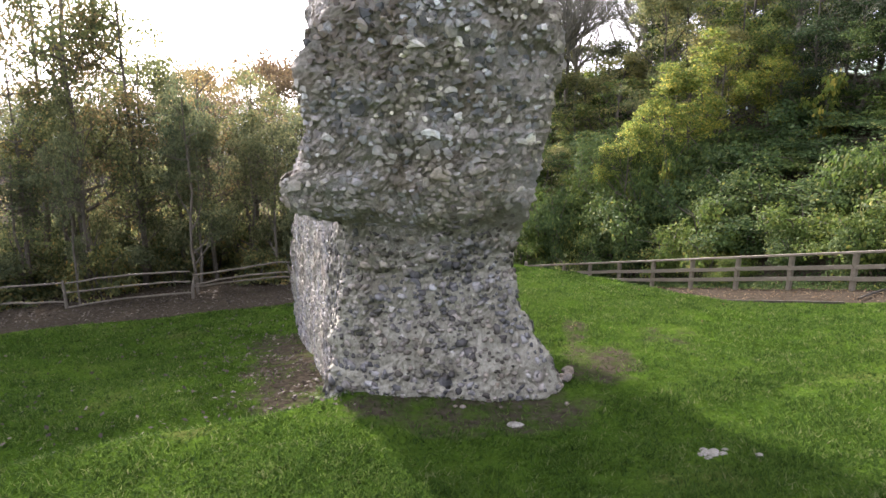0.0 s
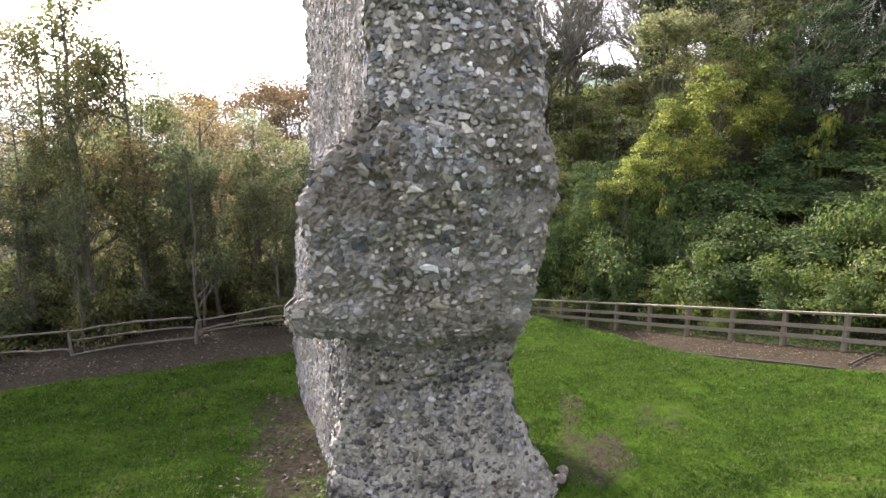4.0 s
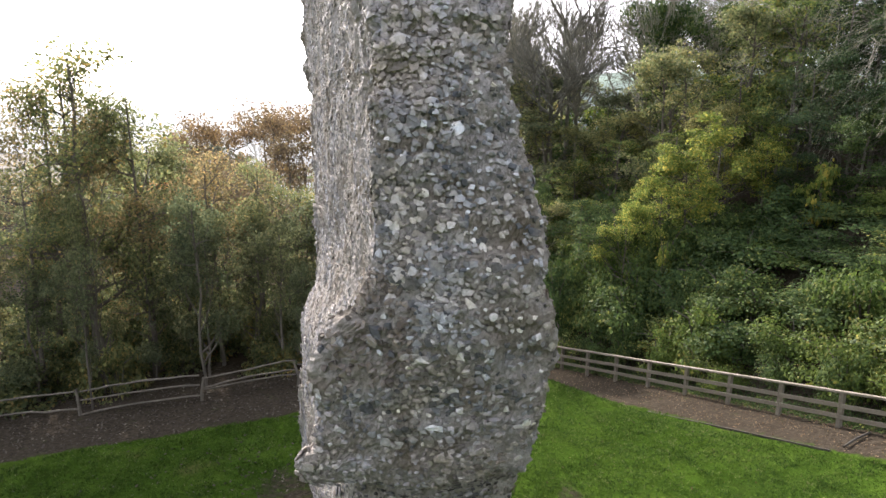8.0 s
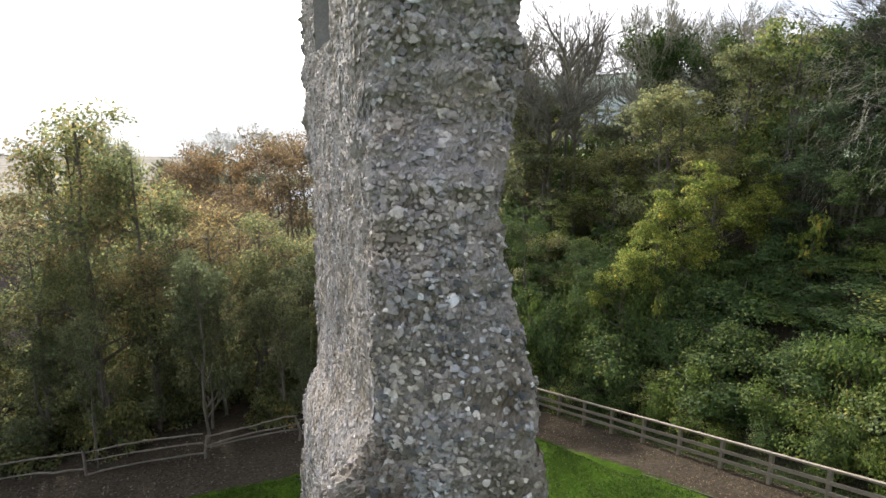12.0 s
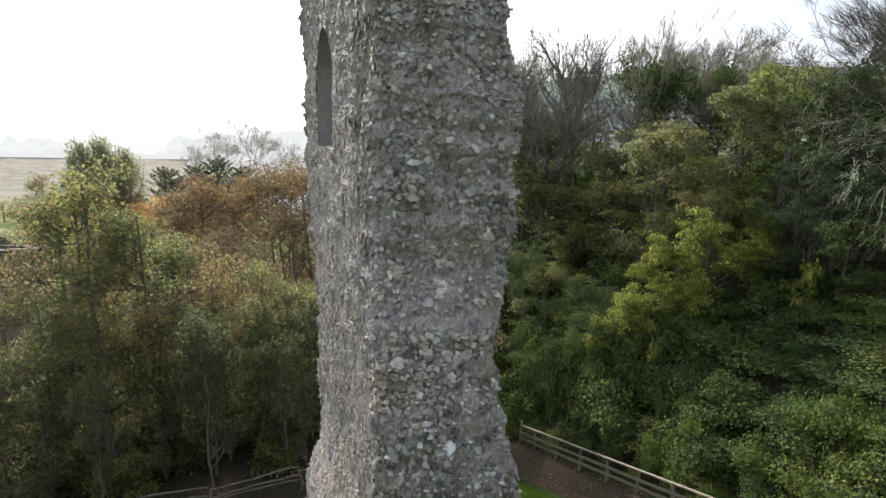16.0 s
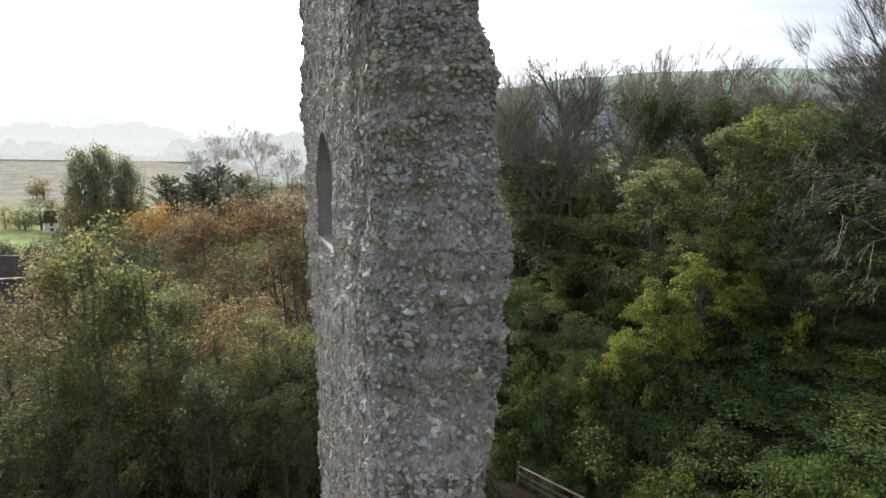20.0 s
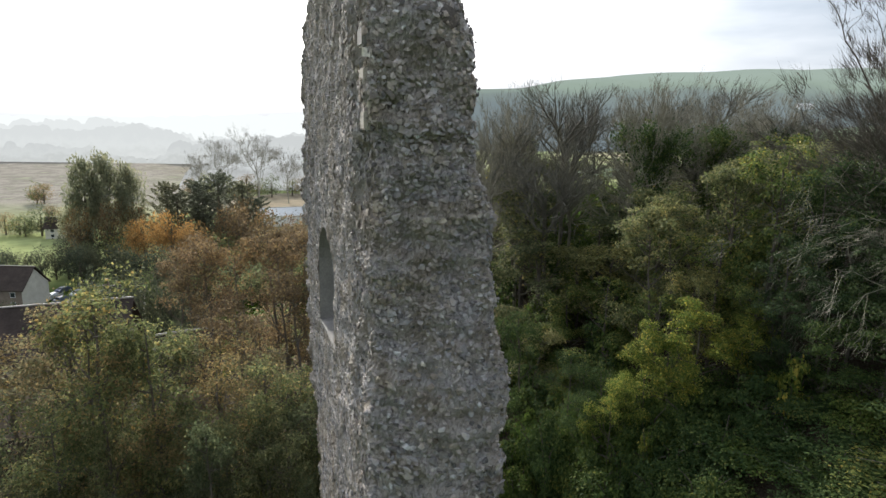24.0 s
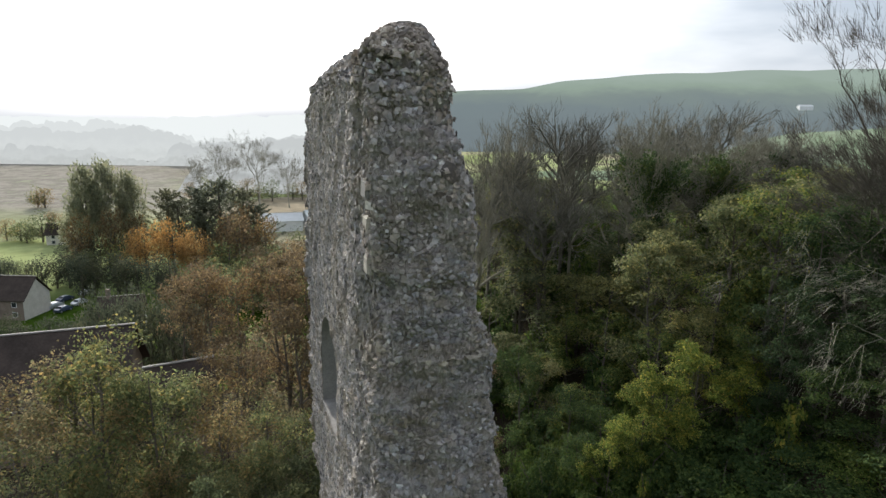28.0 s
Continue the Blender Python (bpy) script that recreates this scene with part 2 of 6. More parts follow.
TURF = ground_material()
GRASS = leaf_material("grass_blades", [(0.05, (0.022, 0.045, 0.011)), (0.45, (0.043, 0.084, 0.015)), (0.85, (0.080, 0.127, 0.026)), (1.0, (0.141, 0.155, 0.074))], 0.5, 0.03, 2.5)
# darker copy of the dead leaves, with the left trees' shade in its colour
SHADE_LITTER = leaf_material("shaded_dead_leaves", [(0.1, (0.03, 0.024, 0.019)), (0.5, (0.062, 0.050, 0.040)), (0.9, (0.11, 0.092, 0.072)), (1.0, (0.19, 0.165, 0.13))], 0.1, 0.1)
LITTER = leaf_material("dead_leaves", [(0.1, (0.045, 0.032, 0.022)), (0.5, (0.11, 0.075, 0.045)), (0.9, (0.20, 0.15, 0.095)), (1.0, (0.28, 0.23, 0.17))], 0.1, 0.03)
GREEN = leaf_material("yellowing_leaves", [(0.1, (0.052, 0.083, 0.023)), (0.4, (0.124, 0.175, 0.048)), (0.75, (0.207, 0.247, 0.064)), (1.0, (0.402, 0.333, 0.075))], 0.58, 0.35)
OLIVE = leaf_material("olive_leaves", [(0.1, (0.084, 0.112, 0.054)), (0.4, (0.143, 0.170, 0.078)), (0.72, (0.199, 0.218, 0.090)), (0.9, (0.297, 0.263, 0.101)), (1.0, (0.381, 0.269, 0.101))], 0.66, 0.2)
YELLOW = leaf_material("yellow_green_leaves", [(0.1, (0.092, 0.138, 0.037)), (0.45, (0.161, 0.218, 0.051)), (0.8, (0.270, 0.287, 0.064)), (1.0, (0.483, 0.391, 0.081))], 0.62, 0.15)
# evergreen leaf greyed and lightened; the wood's mist veil is in this colour
DUSKY = leaf_material("dusky_evergreen_leaves", [(0.1, (0.086, 0.108, 0.057)), (0.5, (0.143, 0.165, 0.086)), (1.0, (0.243, 0.243, 0.122))], 0.64, 0.2)
IVY = leaf_material("ivy_leaves", [(0.1, (0.037, 0.066, 0.026)), (0.5, (0.062, 0.101, 0.034)), (0.85, (0.101, 0.143, 0.042)), (1.0, (0.174, 0.185, 0.053))], 0.42, 0.1)
EVERGREEN = leaf_material("dark_evergreen_leaves", [(0.1, (0.025, 0.046, 0.021)), (0.5, (0.043, 0.071, 0.029)), (0.9, (0.069, 0.098, 0.037)), (1.0, (0.115, 0.126, 0.046))], 0.25, 0.1)
BRAMBLE = leaf_material("bramble_leaves", [(0.1, (0.052, 0.085, 0.021)), (0.5, (0.087, 0.135, 0.031)), (0.85, (0.128, 0.165, 0.037)), (1.0, (0.216, 0.200, 0.058))], 0.45, 0.14)
RUST = leaf_material("russet_leaves", [(0.1, (0.115, 0.085, 0.055)), (0.45, (0.172, 0.130, 0.076)), (0.75, (0.23, 0.158, 0.086)), (1.0, (0.28, 0.22, 0.10))], 0.6, 0.1)
# orange dulled, as haze over the gardens would leave it
ORANGE = leaf_material("orange_leaves", [(0.1, (0.22, 0.14, 0.065)), (0.5, (0.37, 0.22, 0.085)), (1.0, (0.46, 0.31, 0.12))], 0.5, 0.1)
MAPLE = leaf_material("dull_maple_leaves", [(0.1, (0.108, 0.131, 0.059)), (0.5, (0.199, 0.217, 0.093)), (0.85, (0.296, 0.291, 0.120)), (1.0, (0.433, 0.353, 0.125))], 0.6, 0.4)
# lightened for valley haze, which is put into the leaf colour
AUTUMN = leaf_material("haze_pale_autumn_leaves", [(0.1, (0.125, 0.112, 0.075)), (0.5, (0.225, 0.181, 0.112)), (1.0, (0.350, 0.263, 0.150))], 0.5, 0.15)
COPPER = leaf_material("coppery_leaves", [(0.1, (0.116, 0.121, 0.066)), (0.4, (0.176, 0.165, 0.090)), (0.75, (0.248, 0.200, 0.105)), (1.0, (0.341, 0.253, 0.121))], 0.66, 0.15)
CYPRESS = leaf_material("cypress_sprays", [(0.1, (0.06, 0.072, 0.05)), (1.0, (0.12, 0.13, 0.085))], 0.4, 0.1)
# poplar and conifer: distance haze greys and lifts the base colour
POPLAR = leaf_material("haze_pale_poplar_leaves", [(0.1, (0.209, 0.226, 0.154)), (0.5, (0.275, 0.281, 0.187)), (1.0, (0.352, 0.330, 0.209))], 0.58, 0.1)
CONIFER = leaf_material("conifer_needles", [(0.1, (0.105, 0.115, 0.085)), (1.0, (0.18, 0.19, 0.135))], 0.55, 0.05)


# ---- mesh helpers ----
def mesh_of(name, verts, faces, mat, smooth=False):
    """A mesh from numpy vertices and equal-sized faces."""
    me = bpy.data.meshes.new(name)
    verts, faces = np.asarray(verts, dtype=np.float32), np.asarray(faces, dtype=np.int32)
    k = faces.shape[1]
    me.vertices.add(len(verts))
    me.vertices.foreach_set("co", verts.ravel())
    me.loops.add(faces.size)
    me.loops.foreach_set("vertex_index", faces.ravel())
    me.polygons.add(len(faces))
    me.polygons.foreach_set("loop_start", np.arange(len(faces), dtype=np.int32) * k)
    me.polygons.foreach_set("use_smooth", np.full(len(faces), smooth))
    me.update(calc_edges=True)
    if mat:
        me.materials.append(mat)
    return me


def child(name, me, parent, label="", m=None):
    ob = new(name, me)
    ob.parent = parent
    if m is not None:
        ob.matrix_basis = m
    return tagged(ob, label)


def part(name, bm, mat, parent, label=""):
    me = bpy.data.meshes.new(name)
    bm.to_mesh(me)
    bm.free()
    me.materials.append(mat)
    return child(name, me, parent, label)


def thing(name, label, category, group="", kind="", m=None):
    ob = tagged(new(name), label, category, group, kind)
    if m is not None:
        ob.matrix_basis = m
    return ob


def smooth(x):
    x = np.clip(x, 0, 1)
    return x * x * (3 - 2 * x)


def lerp(a, b, k):
    return a + (b - a) * k


def wave_noise(p, scale, seed):
    """A cheap smooth noise over rows of points, about -1 to 1."""
    r = np.random.RandomState(seed)
    out = np.zeros(len(p))
    for k in range(7):
        d = r.normal(size=3)
        d *= scale * r.uniform(0.6, 1.7) / np.linalg.norm(d)
        out += np.sin(p @ d + r.uniform(0, 6.3))
    return out / 3.2


def tube(path, radii, sides=6):
    """Vertices and quads of a tapered tube along a path."""
    path = np.asarray(path, float)
    v, f = [], []
    for k, (p, r) in enumerate(zip(path, radii)):
        d = path[min(k + 1, len(path) - 1)] - path[max(k - 1, 0)]
        d /= np.linalg.norm(d) + 1e-9
        a = np.cross(d, (0, 0, 1.0) if abs(d[2]) < 0.9 else (1.0, 0, 0))
        a /= np.linalg.norm(a)
        b = np.cross(d, a)
        for s in range(sides):
            t = 2 * math.pi * s / sides
            v.append(p + r * (math.cos(t) * a + math.sin(t) * b))
    for k in range(len(path) - 1):
        for s in range(sides):
            q = (s + 1) % sides
            f.append((k * sides + s, k * sides + q, (k + 1) * sides + q, (k + 1) * sides + s))
    return v, f


def gather(pieces):
    """Joins (vertices, faces) pieces."""
    vs, fs, n = [], [], 0
    for v, f in pieces:
        vs.append(np.asarray(v, float))
        fs.append(np.asarray(f, int) + n)
        n += len(v)
    return np.concatenate(vs), np.concatenate(fs)


# ---- the ground: a mound that falls to the valley ----
FENCE_A, FENCE_B = np.array((12.6, 14.0)), np.array((4.3, 30.7))
FDIR = (FENCE_B - FENCE_A) / np.linalg.norm(FENCE_B - FENCE_A)
FNOR = np.array((FDIR[1], -FDIR[0]))     # to the right of the fence, up the bank


def beyond_lip(x, y):
    """How far past the lip of the mound a place lies, towards the old fence."""
    return (x + 1.64) * -0.474 + (y - 8.14) * 0.88 - 0.15 + 0.05 * np.sin(1.7 * x)


def ground_z(x, y):
    x, y = np.asarray(x, float), np.asarray(y, float)
    right = -0.95 + 0.16 * (x - 8.5) - 0.183 * (y - 16.7)
    left = -2.05 + 0.05 * (x + 6) - 0.09 * (y - 18.5)
    d = beyond_lip(x, y)
    hl = -0.95 * smooth((d + 0.1) / 0.95) + (left + 0.95) * smooth((d - 0.6) / 7)
    top = -0.08 * np.maximum(y - 9.5, 0) - 0.02 * np.maximum(x - 4, 0)
    edge = (x - 8.9) * -0.807 + (y - 17.65) * -0.59    # from the edge of the path towards the wall
    hr = lerp(right, np.maximum(top, right), smooth(edge / 2.6))
    h = lerp(hl, hr, smooth((x + 2.0) / 4.5))
    q = (x - FENCE_A[0]) * FNOR[0] + (y - FENCE_A[1]) * FNOR[1]
    bank = 0.50 * np.maximum(q - 0.9, 0) - 0.01 * np.clip(q - 10, 0, 20) ** 2
    bank = np.minimum(bank, 0.50 * 29.1 - 4)
    h = np.maximum(h, -6) + bank
    # the far wooded hollow and the valley
    far = smooth((y - 30) / 90) * smooth((8 - x + 0.15 * y) / 30)
    h = lerp(h, -26.0, far)
    r = np.hypot(x, y)
    h = lerp(h, -26.0, smooth((r - 90) / 80))
    return h


def axis(lo, hi, fine_lo, fine_hi, fine, steps):
    a = np.arange(fine_lo, fine_hi, fine)
    left = fine_lo - np.geomspace(fine, fine_lo - lo, steps)[::-1]
    right = fine_hi + np.geomspace(fine, hi - fine_hi, steps)
    return np.concatenate((left, a, right))


def grid_faces(nx, ny):
    i = np.arange(ny - 1)[:, None] * nx + np.arange(nx - 1)[None]
    return np.stack((i, i + 1, i + nx + 1, i + nx), -1).reshape(-1, 4)


def bare_amount(x, y):
    """How worn the turf is: paths, the foot of the wall, the leaf-strewn ground by the old fence."""
    q = (x - FENCE_A[0]) * FNOR[0] + (y - FENCE_A[1]) * FNOR[1]
    along = (x - FENCE_A[0]) * FDIR[0] + (y - FENCE_A[1]) * FDIR[1]
    width = 1.45 + 0.085 * along
    path = smooth((q + width + 0.25) / 0.5) * smooth((1.2 - q) / 0.6)
    foot = 0.74 * smooth(1 - (np.hypot((x - 0.4) / 2.7, (y - 8.2) / 1.5) - 0.5) / 0.6)
    d = beyond_lip(x, y)
    # soil past the lip, spread wider to imitate tree shade on the lawn
    shade = 0.74 * smooth((d + 0.02) / 0.2) * smooth((3.6 - d) / 3.0) * smooth((-0.6 - x) / 1.0) * smooth((x + 8) / 5)
    side = 0.85 * smooth(1 - np.abs(x + 2.7 + 0.3 * (y - 11)) / 3.0) * smooth((y - 7.6) / 1.2) * smooth((18 - y) / 3)
    trail = 0.78 * smooth((y - 8.7) / 0.8) * smooth(1 - np.abs(x - 2.2 - 0.17 * (y - 9)) / 0.7) * smooth((16 - y) / 4)
    back = smooth((y - (18.4 + 0.41 * (np.minimum(x, -1) + 9.2))) / 0.7) * smooth((4.5 - x) / 2) * smooth((85 - y) / 12)
    scrape = 0.9 * smooth(1 - np.hypot((x - 3.3) / 0.28, (y - 6.8) / 0.25) / 1.2)
    worn = np.maximum(0.6 * smooth(1.2 - np.hypot((x - 4.5) / 1.6, (y - 11.8) / 1.8)), 0.78 * smooth(1.3 - np.hypot((x - 2.9 - 0.3 * (y - 10)) / 0.9, (y - 10.0) / 1.8)))
    wood = 0.95 * np.maximum(smooth((q - 0.1) / 0.4), smooth((y - 29) / 2) * smooth((x - 1) / 2)) * smooth((90 - np.hypot(x, y)) / 15)
    return np.max((path, foot, shade, side, trail, back, scrape, worn, wood), axis=0)


gx, gy = axis(-2500, 2500, -18, 16, 0.25, 40), axis(-1500, 3500, 2, 34, 0.25, 40)
X, Y = np.meshgrid(gx, gy)
P = np.stack((X.ravel(), Y.ravel(), np.zeros(X.size)), 1)
near = smooth(1 - (np.hypot(P[:, 0], P[:, 1]) - 30) / 20)
Z = ground_z(P[:, 0], P[:, 1]) + near * (0.05 * wave_noise(P, 0.9, 3) + 0.018 * wave_noise(P, 4.0, 4))
me = mesh_of("ground", np.stack((P[:, 0], P[:, 1], Z), 1), grid_faces(len(gx), len(gy)), TURF, True)
attr = me.attributes.new("bare", "FLOAT", "POINT")
attr.data.foreach_set("value", bare_amount(P[:, 0], P[:, 1]).astype(np.float32))
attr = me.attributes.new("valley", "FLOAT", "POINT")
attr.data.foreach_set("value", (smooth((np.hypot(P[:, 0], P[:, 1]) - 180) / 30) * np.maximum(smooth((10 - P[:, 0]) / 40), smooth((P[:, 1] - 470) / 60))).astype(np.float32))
attr = me.attributes.new("moor", "FLOAT", "POINT")
attr.data.foreach_set("value", (smooth((P[:, 1] - 265 + 0.12 * P[:, 0]) / 30) * smooth((-0.37 * P[:, 1] - P[:, 0]) / 12)).astype(np.float32))
tagged(new("ground", me), "grassy castle mound with worn soil patches and paths", "ground", kind="structure")

# ---- the ruin: one tall fragment of a flint rubble wall, seen end on ----
WALL_DIR, WALL_OUT = np.array((-0.322, 0.947)), np.array((0.947, 0.322))
AZ = [-3.5, -0.2, 1.05, 1.7, 2.45, 2.6, 2.8, 3.1, 3.3, 3.9, 4.7, 5.15, 5.35, 5.6, 6.6, 7.7, 9.3, 10.5, 13, 18.4, 18.6, 22]
AX = [-1.85, -1.79, -1.62, -1.57, -1.46, -1.75, -2.15, -2.18, -1.97, -1.81, -1.8, -1.7, -1.4, -1.2, -1.02, -1.07, -1.16, -1.22, -1.2, -1.2, -1.3, -1.3]
AY = [8.8, 8.8, 8.95, 9.05, 8.95, 8.6, 8.45, 8.3, 8.3, 8.25, 8.2, 8.25, 8.25, 8.3, 8.5, 8.8, 9.35, 10.1, 10.2, 10.1, 10.0, 10.15]
MZ = [-3.5, 0.4, 1.0, 1.7, 2.35, 2.75, 3.2, 3.8, 5.1, 6.1, 7.0, 8, 9.6, 10.4, 12.3, 13.8, 15, 17.4, 19.4, 22]
MY = [8.3, 8.45, 8.75, 9.0, 8.9, 8.42, 8.24, 8.13, 7.95, 8.08, 8.4, 8.78, 9.25, 9.95, 9.85, 10.0, 10.1, 10.0, 9.95, 10.1]
BZ = [-3.5, 0, 0.44, 0.78, 1.03, 1.53, 2.0, 2.5, 3.1, 3.7, 4.16, 4.6, 5.1, 5.6, 6.3, 6.9, 7.2, 7.5, 8.2, 9, 9.65, 10.2, 11, 11.6, 12.7, 13.8, 14.7, 15.75, 16.2, 16.64, 17.1, 18.1, 18.7, 19.3, 20.1, 20.6, 21.0, 21.4, 22]
BX = [2.1, 1.94, 1.57, 1.39, 1.26, 1.15, 1.12, 1.22, 1.33, 1.45, 1.54, 1.57, 1.55, 1.45, 1.38, 1.33, 1.21, 1.08, 0.95, 0.89, 0.94, 1.03, 1.13, 1.17, 1.22, 1.08, 0.93, 0.8, 0.75, 0.6, 0.5, 0.48, 0.41, 0.28, 0.17, 0.06, -0.12, -0.35, -0.6]
DZ = [-3.5, 2.6, 4.2, 6.2, 7.5, 9.3, 11, 18, 20.2, 22]
DY = [16.1, 16.2, 17.6, 17.8, 17.9, 18.7, 19.25, 19.1, 18.85, 18.6]


def wall_corners(z):
    a = np.stack((np.interp(z, AZ, AX), np.interp(z, AZ, AY)), 1)
    my = np.interp(z, MZ, MY)
    b = np.stack((np.interp(z, BZ, BX), my + 0.45), 1)
    m = np.stack((0.5 * (a[:, 0] + b[:, 0]), my - 0.12), 1)
    shift = -0.68 * (1 - smooth((z - 3.4) / 2.0))
    a2y = a[:, 1] + 1.3
    a2 = np.stack((-1.17 - 0.34 * (a2y - 10.06) + shift, a2y), 1)
    dy = np.interp(z, DZ, DY)
    shift_far = -0.68 * (1 - smooth((z - 2.4) / 1.8))
    d = np.stack((-1.17 - 0.34 * (dy - 10.06) + shift_far, dy), 1)
    th = np.clip((b - a) @ WALL_OUT, 1.5, 2.6)
    c = d + WALL_OUT * th[:, None]
    return a, m, b, c, d, a2


CROWN = 0.42      # how far the rounded edges of the top fall


def wall_top(p):
    """Height of the broken top over a place in plan."""
    w = (p - np.array((-0.4, 10.2))) @ WALL_DIR
    return np.interp(w, [-1, 0.9, 1.2, 1.6, 2.2, 2.9, 3.4, 5.2, 7.2, 8.0, 8.6, 9.6], [21.44, 21.42, 21.28, 21.10, 21.08, 21.14, 21.34, 21.32, 21.22, 20.95, 20.75, 20.5]) + 0.05 * np.sin(7 * w) + 0.03 * np.sin(17 * w + 1)


def wall_plan(s, z):
    """Places on the wall's face: s runs 0-1 front, 1-2 right side, 2-3 far end, 3-4 side face, 4-4.3 front return."""
    a, m, b, c, d, a2 = wall_corners(z)
    k = s[:, None]
    t = np.clip(k, 0, 1)
    bulge = 4 * t * (1 - t)
    front = lerp(a, b, t) + (m - 0.5 * (a + b)) * np.sqrt(np.clip(bulge, 0, 1))
    out = np.where(k < 1, front, 0)
    out = np.where((k >= 1) & (k < 2), lerp(b, c, k - 1), out)
    out = np.where((k >= 2) & (k < 3), lerp(c, d, k - 2), out)
    out = np.where((k >= 3) & (k < 4), lerp(d, a2, k - 3), out)
    return np.where(k >= 4, lerp(a2, a, (k - 4) / 0.3), out)


def wall_place(s, z):
    p = wall_plan(s, z)
    return np.concatenate((p, z[:, None]), 1)


def wall_normal(s, z):
    e = 0.004
    du = wall_plan(np.minimum(s + e, 4.2999), z) - wall_plan(np.maximum(s - e, 0), z)
    n = np.stack((du[:, 1], -du[:, 0]), 1)
    n /= np.linalg.norm(n, axis=1)[:, None] + 1e-9
    dz = (np.einsum("ij,ij->i", wall_plan(s, z + 0.08) - wall_plan(s, z - 0.08), n)) / 0.16
    n3 = np.stack((n[:, 0], n[:, 1], -dz), 1)
    return n3 / np.linalg.norm(n3, axis=1)[:, None]


WIN_Y, WIN_HALF, WIN_SILL, WIN_SPRING = 15.45, 1.28, 12.1, 13.62
HOLES = [(17.3, 16.3, 0.16, 0.28), (15.9, 16.4, 0.1, 0.2), (14.7, 16.45, 0.14, 0.3), (13.6, 16.5, 0.09, 0.18), (12.6, 16.5, 0.12, 0.28), (11.3, 16.45, 0.1, 0.3), (12.9, 10.9, 0.13, 0.35), (12.3, 19.0, 0.1, 0.25)]


def in_window(p, grow=0.0):
    """True on the side face's arched window; p in plan and height."""
    w = (p[:, 1] - WIN_Y) / 0.947
    half = WIN_HALF / 0.947 + grow
    r = np.hypot(w, np.maximum(p[:, 2] - WIN_SPRING, 0))
    return (np.abs(w) < half) & (p[:, 2] > WIN_SILL - grow) & (r < half)


def in_hole(p):
    hit = np.zeros(len(p), bool)
    for y, z, hw, hh in HOLES:
        hit |= (np.abs((p[:, 1] - y) / 0.947) < hw) & (np.abs(p[:, 2] - z) < hh)
    return hit


def wall_rough(p):
    """Unevenness of the weathered face: hollows, ledges between courses and lumps."""
    flat = p * np.array((0.4, 0.4, 1.0))
    worn = 1 + 0.35 * smooth((p[:, 2] - 7.0) / 2.0)
    return worn * (0.055 * wave_noise(p, 2.2, 11) + 0.045 * wave_noise(p, 6, 12) + 0.028 * wave_noise(p, 15, 13) + 0.012 * wave_noise(p, 38, 17) + 0.026 * wave_noise(flat, 9, 15) + 0.022 * wave_noise(flat, 22, 16))


